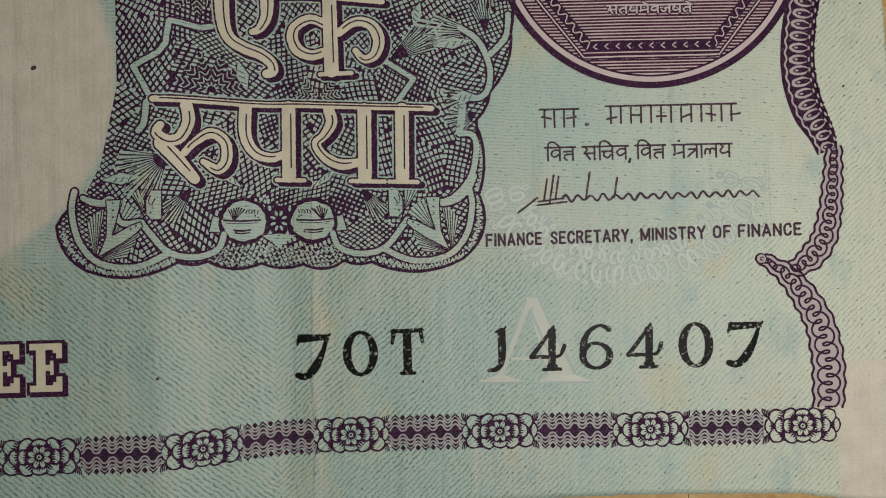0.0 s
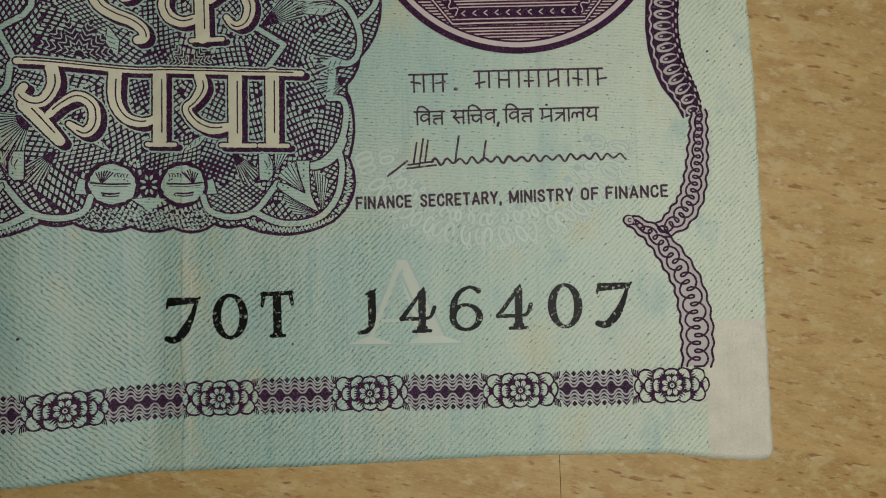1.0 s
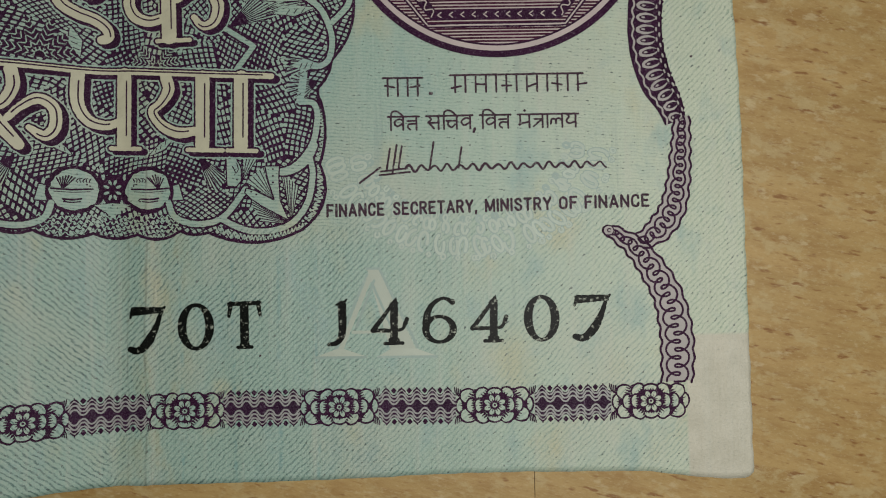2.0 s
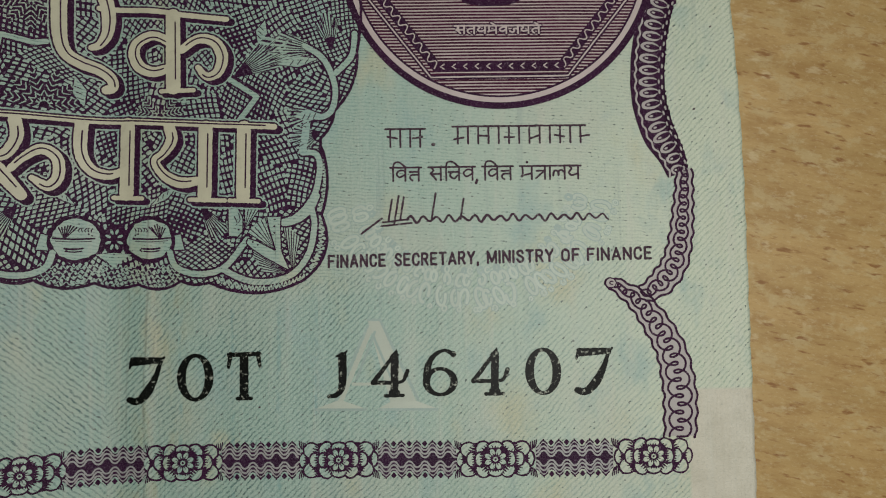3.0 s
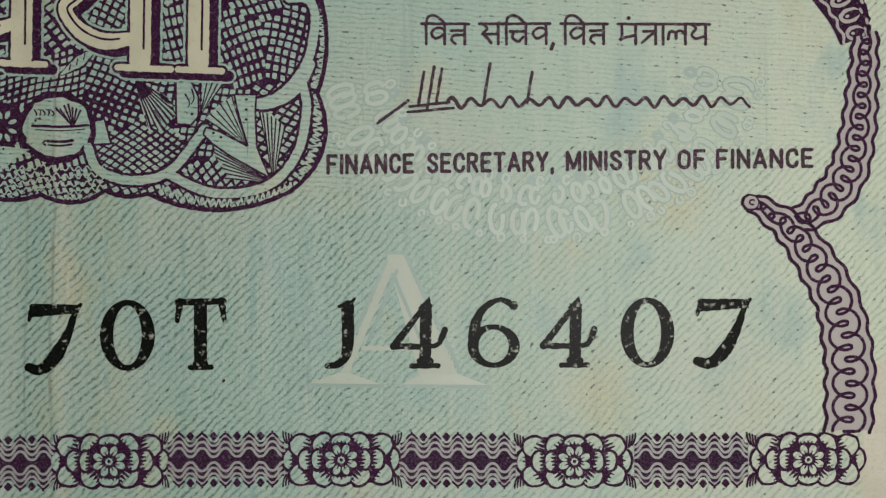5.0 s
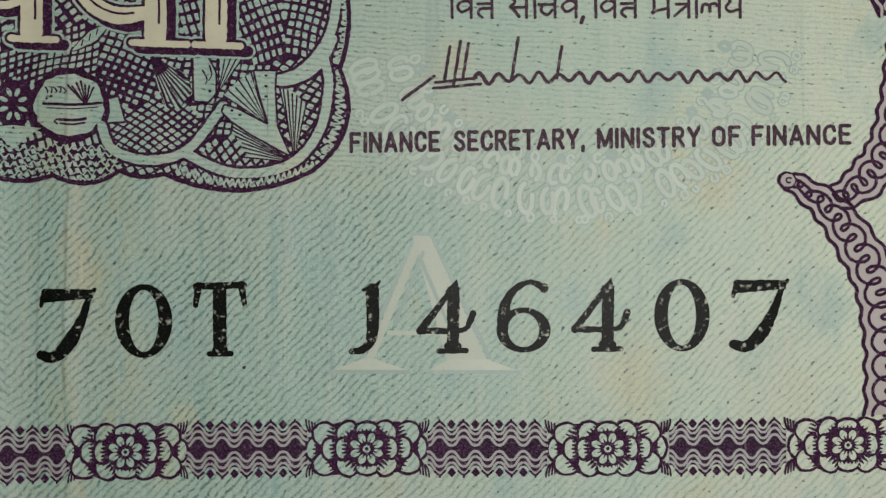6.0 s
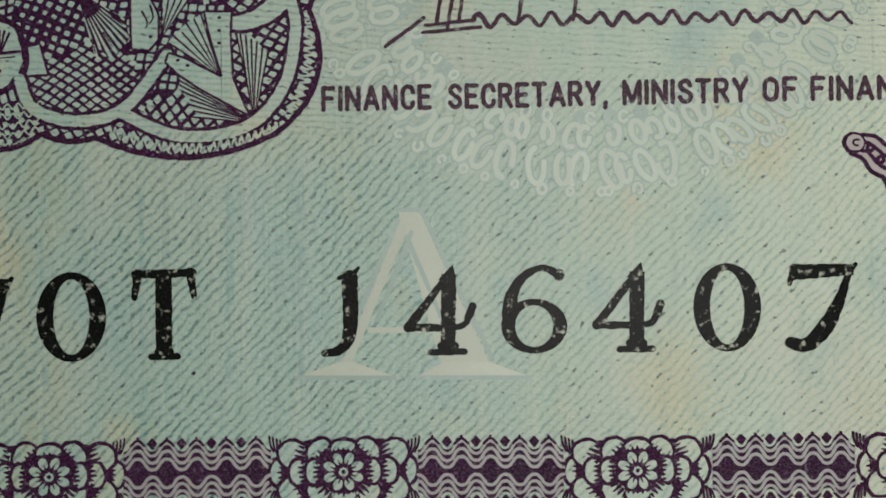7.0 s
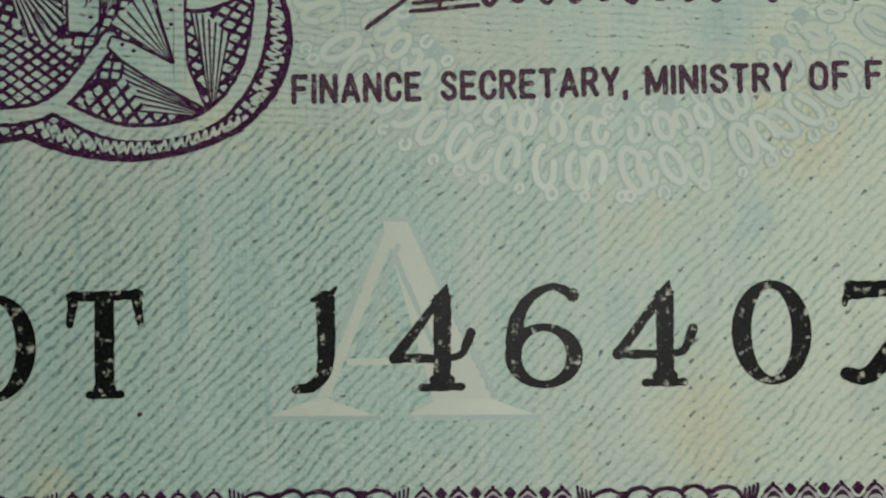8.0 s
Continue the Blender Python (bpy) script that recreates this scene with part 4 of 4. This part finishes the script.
def fan(c, a0, a1, r0, r1, count, both=True):
    """A ragged fan of pale blades from a foot, parted by thin dark lines."""
    count = int(count * 1.4)
    da = radians(abs(a1 - a0)) / count
    for f in flips(both):
        sheet = Sheet(Z3, NET)
        far = [r0 + (r1 - r0) * (0.6 + 0.3 * math.sin(math.pi * (k + 0.5) / count) + rng.uniform(-0.16, 0.14)) for k in range(count)]
        ways = [radians(a0 + (a1 - a0) * (k + 0.5) / count) for k in range(count)]
        sheet.fill([f(c)] + [f((c[0] + (r + 0.08) * math.cos(a), c[1] + (r + 0.08) * math.sin(a))) for a, r in zip(ways, far)], 0.12)
        for a, r in zip(ways, far):
            d = Vector((math.cos(a), math.sin(a)))
            s, p = Vector((-d.y, d.x)), Vector(c)
            wide = lambda q: max(0.03, q * da - 0.085)
            start = max(r0, 0.1 / da)
            sheet.use(Z4, PALE).stroke([f(p + d * start), f(p + d * (start + r) * 0.55 + s * rng.uniform(-0.03, 0.03)), f(p + d * r)], [0.03, wide((start + r) * 0.5), wide(r) * 0.8])
            if rng.random() < 0.5:
                q = p + d * r * rng.uniform(0.68, 0.8)
                sheet.use(Z4 + 0.006, PURPLE).stroke([f(q), f(q + d * r * 0.22)], [0.07, 0.03], False)
        sheet.make("leaf_fan", PALE, panel, "pale leaf fan with dark veins")


def rays(foot, first, last, count, both=True):
    """Dark lines that run together in one foot, on a pale ground."""
    a, b, c = Vector(first), Vector(last), Vector(foot)
    for f in flips(both):
        sheet = Sheet(Z3, PALE)
        sheet.fill([f(c), f(a), f((a + b) / 2 + (a + b - 2 * c) * 0.03), f(b)], 0.1)
        sheet.use(Z3 + 0.006, PURPLE)
        for k in range(count + 1):
            t = k / count
            tip = a.lerp(b, t) + (a.lerp(b, t) - c) * rng.uniform(-0.03, 0.1)
            sheet.stroke([f(c), f(c.lerp(tip, 0.5) + Vector((rng.uniform(-0.03, 0.03), 0.0))), f(tip)], [0.02, 0.06, 0.075])
        sheet.make("leaf_ray_spray", PALE, panel, "dark engraved rays on pale ground")


def patch(pts, dots=(), veins=(), both=True):
    """A clear pale shape with a dark outline, dotted or veined."""
    for f in flips(both):
        sheet = Sheet(Z4, PALE)
        line = [f(q) for q in pts]
        sheet.fill(line, 0.06)
        sheet.use(Z4 + 0.006, PURPLE).stroke(line, 0.09, False, True, gap=0.1)
        for q in dots:
            sheet.blob(*f(q), 0.075, 0.06, 0, 8)
        for q in veins:
            sheet.stroke([f(w) for w in q], [0.09, 0.04])
        sheet.make("clear_leaf", PALE, panel, "clear pale leaf with dark outline")


def leaf(p, q, wide, both=True):
    for f in flips(both):
        a, b = Vector(p), Vector(q)
        sheet = Sheet(Z4, PURPLE)
        sheet.stroke([f(a), f((a + b) / 2), f(b)], [0.12, wide + 0.24, 0.16])
        sheet.use(Z5, PALE).stroke([f(a), f((a + b) / 2), f(b)], [0.06, wide, 0.08])
        sheet.use(Z5 + 0.008, PURPLE)
        for k in range(3):
            m = a + (b - a) * (0.3 + 0.2 * k)
            s = Vector((-(b - a).y, (b - a).x)).normalized()
            sheet.stroke([f(m - s * wide * 0.25), f(m + s * wide * 0.1 + (b - a) * 0.1)], 0.06, False)
        sheet.make("engraved_leaf", PALE, panel, "pale engraved leaf")


def star(c, angles, length, wide=0.85):
    """Dark pointed leaves round a foot, each with pale chevrons."""
    for a in angles:
        d = Vector((math.cos(radians(a)), math.sin(radians(a))))
        s, p = Vector((-d.y, d.x)), Vector(c)
        sheet = Sheet(Z3, PURPLE)
        sheet.stroke([p, p + d * length * 0.55, p + d * length], [0.15, wide, 0.08])
        sheet.use(Z4, PALE)
        for k in range(6):
            q = p + d * length * (0.12 + 0.14 * k)
            w = wide * 0.42 * math.sin(math.pi * (0.2 + 0.12 * k))
            for e in (1, -1):
                sheet.stroke([q + s * e * 0.05, q + s * e * w + d * w * 0.9], [0.09, 0.05], False)
        sheet.make("chevron_leaf", PURPLE, panel, "dark leaf with pale chevrons")


star((-47.88, 28.59), [12, 42, 72, 108, 138, 168], 2.7)
star((-40.51, 28.24), [14, 48, 132, 166], 1.9, 0.7)
star((-48.73, 35.80), [200, 235, 270, 305], 2.4)
# the corner fans, then the scrolling bands over them
rays((-31.46, 17.2), (-32.12, 20.6), (-30.95, 19.7), 6)
rays((-31.46, 17.2), (-34.2, 18.95), (-33.45, 17.4), 7)
rays((-32.63, 18.85), (-34.5, 20.1), (-33.05, 21.25), 6)
rays((-34.75, 20.2), (-34.7, 21.75), (-33.6, 21.85), 4)
patch([(-33.2, 21.2), (-32.21, 21.19), (-32.26, 20.4), (-32.18, 18.8), (-31.61, 17.43), (-33.36, 18.4), (-34.14, 18.93), (-34.59, 19.38), (-34.48, 19.72), (-33.91, 19.54), (-32.59, 18.85), (-32.85, 19.71), (-33.07, 20.51)],
      [(-32.66, 20.97), (-32.67, 20.51), (-32.67, 20.06), (-34.14, 19.45), (-33.8, 19.26)])
patch([(-35.83, 21.79), (-35.14, 21.78), (-34.8, 21.09), (-34.81, 20.18), (-35.16, 19.8), (-35.8, 19.86), (-35.83, 20.88)], [(-35.1, 20.3)],
      [[(-35.4, 21.2), (-35.2, 20.8), (-35.3, 20.6)], [(-35.1, 21.4), (-35.0, 21.0), (-35.15, 20.75)]])
patch([(-39.48, 19.99), (-39.03, 20.1), (-38.88, 19.53), (-38.73, 18.97), (-39.56, 18.93), (-39.44, 19.42)])
fan((-37.79, 22.04), -75, -30, 0.8, 3.0, 7)
fan((-35.61, 30.80), 8, 55, 0.8, 4.6, 9, both=False)
fan((-29.35, 28.36), 165, 215, 0.3, 2.6, 6, both=False)
fan((-29.51, 26.87), 150, 235, 0.2, 2.4, 7, both=False)
fan((-28.67, 32.63), 75, 125, 0.3, 3.0, 7, both=False)
fan((-29.35, 32.72), 150, 195, 0.4, 4.2, 7, both=False)
fan((-50.76, 24.03), 165, 260, 0.5, 3.6, 11, both=False)
band([(-39.76, 18.83), (-39.30, 17.79), (-37.82, 17.32), (-36.15, 17.71), (-34.85, 19.19), (-34.52, 19.66)])
band([(-36.23, 17.63), (-34.15, 16.75), (-31.76, 17.05), (-30.41, 18.49), (-29.96, 20.47), (-30.16, 21.79)])
band([(-32.98, 20.66), (-31.26, 21.10), (-29.98, 22.59), (-29.57, 24.46), (-29.83, 25.47), (-30.74, 25.57)], both=False)
band([(-30.55, 33.06), (-29.25, 32.07), (-28.50, 30.20), (-28.70, 28.59), (-29.48, 28.04), (-30.47, 28.30)], both=False)
band([(-27.11, 33.90), (-27.31, 32.36), (-28.47, 31.09)], both=False)
band([(-30.39, 28.30), (-30.51, 27.09), (-30.74, 25.69)], 0.5, both=False)
band([(-36.00, 30.89), (-33.84, 29.49), (-35.04, 27.90)], 0.36, False, False)
band([(-47.81, 32.93), (-48.56, 32.74), (-50.53, 33.07), (-50.76, 31.54), (-51.23, 30.87), (-52.86, 29.97), (-52.18, 28.69), (-51.76, 27.86)], 0.36, False, False)
band([(-52.05, 27.57), (-52.22, 26.26), (-52.59, 25.71)], 0.4, False)
band([(-56.15, 21.26), (-55.13, 21.01), (-54.40, 21.22), (-53.87, 19.73), (-52.60, 19.70)], 0.36, False)
band([(-32.44, 20.74), (-31.54, 20.74), (-30.63, 21.2), (-30.06, 21.88), (-29.75, 22.6)], 0.34, both=False)
band([(-54.5, 20.9), (-55.6, 21.0), (-56.3, 21.35)], 0.34, both=False)
leaf((-32.39, 31.76), (-29.77, 32.12), 0.8, both=False)
leaf((-33.31, 34.80), (-33.75, 33.27), 0.8, both=False)
leaf((-31.28, 28.11), (-29.47, 28.20), 0.9, both=False)
leaf((-54.93, 22.49), (-52.63, 22.66), 0.8, both=False)
leaf((-46.04, 30.74), (-45.50, 28.82), 0.9, both=False)
leaf((-39.35, 23.27), (-40.95, 22.11), 0.5)

# cartouche under the letters: two ovals, a flower and a pendant
for s in (1, -1):
    cu, cv = AXIS + s * 2.35, 19.72
    oval = Sheet(Z4, PURPLE)
    oval.blob(cu, cv, 1.78, 1.62, 0, 36)
    oval.use(Z5, PALE).blob(cu, cv, 1.5, 1.36, 0, 36)
    oval.use(Z5 + 0.008, PURPLE)
    for v, half, pen in ((0.06, 1.25, 0.12), (-0.12, 1.1, 0.05), (-0.62, 0.55, 0.13), (-0.8, 0.5, 0.09)):
        oval.stroke([(cu - half + 0.15 * s, cv + v), (cu + 0.15 * s, cv + v - 0.04), (cu + half + 0.15 * s, cv + v + 0.03)], pen)
    oval.stroke([(cu - 0.5, cv - 0.62), (cu - 0.62, cv - 0.71), (cu - 0.5, cv - 0.8)], 0.1)
    # leaf sprays in the upper half
    for k in range(7):
        foot = (cu + s * (0.75 - 0.02 * k), cv + 0.1)
        oval.stroke([foot, (cu + s * (1.05 - 0.18 * k), cv + 0.95 - 0.05 * abs(k - 3) + rng.uniform(-0.08, 0.08))], [0.05, 0.1], False)
    for k in range(5):
        oval.stroke([(cu - s * (0.2 + 0.18 * k), cv + 0.5), (cu - s * (0.1 + 0.2 * k), cv + 0.62 + 0.12 * (k % 2)), (cu - s * (0.3 + 0.18 * k), cv + 0.8)], [0.05, 0.09, 0.04])
    oval.blob(cu - s * 0.75, cv + 0.38, 0.07, 0.06)
    oval.blob(cu - s * 0.95, cv + 0.28, 0.06, 0.05)
    oval.make("cartouche_oval", PALE, panel, "pale engraved oval")
flower = Sheet(Z5 + 0.02, PURPLE)
FV = 19.75
flower.blob(AXIS, FV, 0.75, 1.1, 0, 16)
for k in range(8):
    a = 2 * math.pi * (k + 0.5) / 8
    flower.use(Z5 + 0.03, PALE).blob(AXIS + 0.42 * math.cos(a), FV + 0.55 * math.sin(a), 0.2, 0.1, math.degrees(a), 8)
flower.make("cartouche_flower", PURPLE, panel, "small dark engraved flower")
pendant = Sheet(Z5 + 0.02, PALE)
pendant.face([(AXIS - 1.15, 18.72), (AXIS - 0.5, 18.3), (AXIS, 17.82), (AXIS + 0.5, 18.3), (AXIS + 1.15, 18.72), (AXIS, 18.85)])
pendant.use(Z5 + 0.028, PURPLE)
for k in (-0.4, 0.0, 0.4):
    pendant.stroke([(AXIS + k, 18.75), (AXIS + k * 0.6, 18.4)], [0.09, 0.03], False)
pendant.make("cartouche_pendant", PALE, panel)

# fine lace inside the lower rim
lace = Sheet(Z3)


def lace_arc(p, q, bulge, wide):
    a, b = Vector(p), Vector(q)
    d, m = b - a, max(6, int((b - a).length / 0.24))
    s = Vector((d.y, -d.x)).normalized()
    for k in range(m):
        t = (k + 0.5) / m
        c = a + d * t + s * (bulge * 4 * t * (1 - t))
        lace.stroke([c - s * wide * 0.45, c + s * wide * 0.3 + d.normalized() * 0.1], [0.11, 0.06], False)
        lace.stroke([c - s * wide * 0.45 + d.normalized() * 0.2, c + s * wide * 0.3 + d.normalized() * 0.1], [0.08, 0.05], False)


for p, q, bulge in (((-57.77, 19.23), (-56.27, 17.13), 0.3), ((-56.27, 16.83), (-50.51, 17.21), 0.72), ((-36.72, 16.93), (-30.57, 17.06), 0.75), ((-30.20, 17.29), (-29.55, 20.98), 0.38), ((-29.49, 21.46), (-29.44, 25.06), 0.35)):
    lace_arc(p, q, bulge, 0.42)
for row in range(5):
    # pale scales: waved lines, every other one shifted by half a wave
    for u0, u1 in ((-48.1, -44.75), (-44.75, -41.85), (-41.85, -38.95)):
        m = 48
        lace.stroke([(u0 + (u1 - u0) * k / m, 16.86 + 0.27 * row - 0.42 * math.sin(math.pi * k / m) * (1 - 0.2 * row) + 0.11 * math.sin(2 * math.pi * (k / m * 7.5 + 0.5 * (row % 2)))) for k in range(m + 1)], 0.062, False, gap=0.06)
lace.make("rim_lace", PALE, panel, "fine pale lace inside the panel edge", "stuff")

# ---- large Hindi letters: cream faces, purple outline and shadow ----
ZL = 0.085


def big_letter(name, strokes):
    """strokes: (points, width or widths, smooth). A halo, a shadow, an outline, a face and a thin line in it."""
    body = Sheet(ZL, PALE)
    grow = lambda w, g: [x + g for x in w] if isinstance(w, list) else w + g
    for pts, w, smooth in strokes:
        moved = [(x + 0.3, y - 0.22) for x, y in pts]
        body.use(ZL, PALE).stroke(pts, grow(w, 0.46), smooth, gap=0.12)
        body.stroke(moved, grow(w, 0.4), smooth, gap=0.12)
        body.use(ZL + 0.012, PURPLE).stroke(moved, grow(w, 0.2), smooth, gap=0.12)
        body.use(ZL + 0.024, PURPLE).stroke(pts, grow(w, 0.24), smooth, gap=0.12)
        body.use(ZL + 0.036, CREAM).stroke(pts, w, smooth, gap=0.12)
        wide = min(w) if isinstance(w, list) else w
        if wide > 0.38:
            p, _ = resample(curve([Vector(q) for q in pts]) if smooth else [Vector(q) for q in pts], 0.15)
            off = []
            for k in range(3, len(p) - 4):
                d = (p[k + 1] - p[k - 1]).normalized()
                off.append(p[k] + Vector((d.y, -d.x)) * (-wide * 0.16))
            if len(off) > 4:
                body.use(ZL + 0.048, PURPLE).stroke(off, 0.1, False)
    body.make(name, PURPLE, panel, "large cream Hindi letter with purple outline")


big_letter("letter_e", [([(-47.07, 36.92), (-47.03, 33.72), (-46.65, 32.35), (-45.72, 31.76), (-44.58, 31.39), (-43.82, 30.83), (-43.66, 30.22), (-44.12, 30.01)], [1.0, 1.0, 1.0, 0.9, 0.85, 0.8, 0.75, 0.6], True),
                        ([(-45.66, 37.77), (-44.63, 37.16), (-44.06, 35.67), (-44.05, 34.13), (-44.53, 33.16), (-45.07, 32.87)], [0.9, 0.9, 0.95, 0.9, 0.7, 0.4], True),
                        ([(-53.0, 37.6), (-45.0, 37.4)], 0.55, False)])
big_letter("letter_ka", [([(-44.62, 35.69), (-40.94, 35.58), (-39.05, 35.30), (-35.94, 34.96)], 0.36, True),
                         ([(-39.65, 35.22), (-39.59, 30.20)], 1.0, False), ([(-40.42, 29.94), (-38.20, 29.99)], 0.3, False),
                         ([(-39.72, 33.29), (-40.93, 33.84), (-42.06, 33.31), (-42.28, 32.46), (-41.82, 31.61), (-40.84, 31.29), (-39.71, 31.66)], [0.6, 0.62, 0.7, 0.8, 0.8, 0.7, 0.6], True),
                         ([(-39.04, 32.82), (-37.91, 33.58), (-36.77, 33.34), (-36.24, 32.33), (-36.54, 31.25), (-37.30, 30.95), (-37.90, 31.57)], [0.55, 0.62, 0.7, 0.85, 0.8, 0.6, 0.4], True)])
big_letter("letter_ru", [([(-51.62, 27.79), (-42.42, 27.84), (-32.66, 27.37)], 0.4, False),
                         ([(-49.51, 27.44), (-49.39, 26.36), (-49.97, 25.26), (-50.75, 25.08), (-51.41, 25.55), (-51.16, 26.08)], [0.8, 0.8, 0.75, 0.7, 0.7, 0.5], True),
                         ([(-51.10, 24.88), (-50.24, 23.94), (-49.08, 22.55)], [0.95, 0.9, 0.7], True),
                         ([(-49.71, 24.26), (-48.97, 25.05), (-47.93, 25.66), (-47.03, 25.10), (-46.97, 23.87), (-47.58, 23.22), (-48.48, 23.71)], [0.45, 0.5, 0.7, 0.75, 0.75, 0.7, 0.4], True)])
big_letter("letter_pa", [([(-45.60, 27.55), (-45.64, 25.66), (-45.04, 24.51), (-43.97, 24.14), (-43.07, 24.38)], [0.85, 0.85, 0.8, 0.7, 0.5], True),
                         ([(-42.66, 27.64), (-42.71, 22.86)], 0.95, False), ([(-43.57, 22.60), (-41.65, 22.52)], 0.3, False)])
big_letter("letter_ya", [([(-39.85, 27.43), (-39.67, 26.55), (-40.17, 25.68), (-40.77, 25.05), (-40.12, 24.08), (-39.02, 23.58), (-37.75, 23.71)], [0.8, 0.8, 0.6, 0.6, 0.75, 0.75, 0.55], True),
                         ([(-37.36, 27.38), (-37.42, 22.67)], 0.95, False), ([(-38.42, 22.41), (-36.04, 22.32)], 0.3, False)])
big_letter("letter_aa", [([(-34.73, 27.33), (-34.80, 22.61)], 0.95, False), ([(-35.72, 22.31), (-33.74, 22.23)], 0.3, False)])

# ---- dirt marks on the paper ----
for u, v, r in ((-51.66, 9.41, 0.13), (-59.41, 30.01, 0.2), (-3.49, 28.36, 0.1), (-2.12, 34.22, 0.08), (-33.70, 8.29, 0.09)):
    spot_sheet = Sheet(Z0)
    spot_sheet.blob(u, v, r, r * 0.75, 30, 9)
    spot_sheet.make("dirt_spot", TYPE, note, "small dark dirt spot")
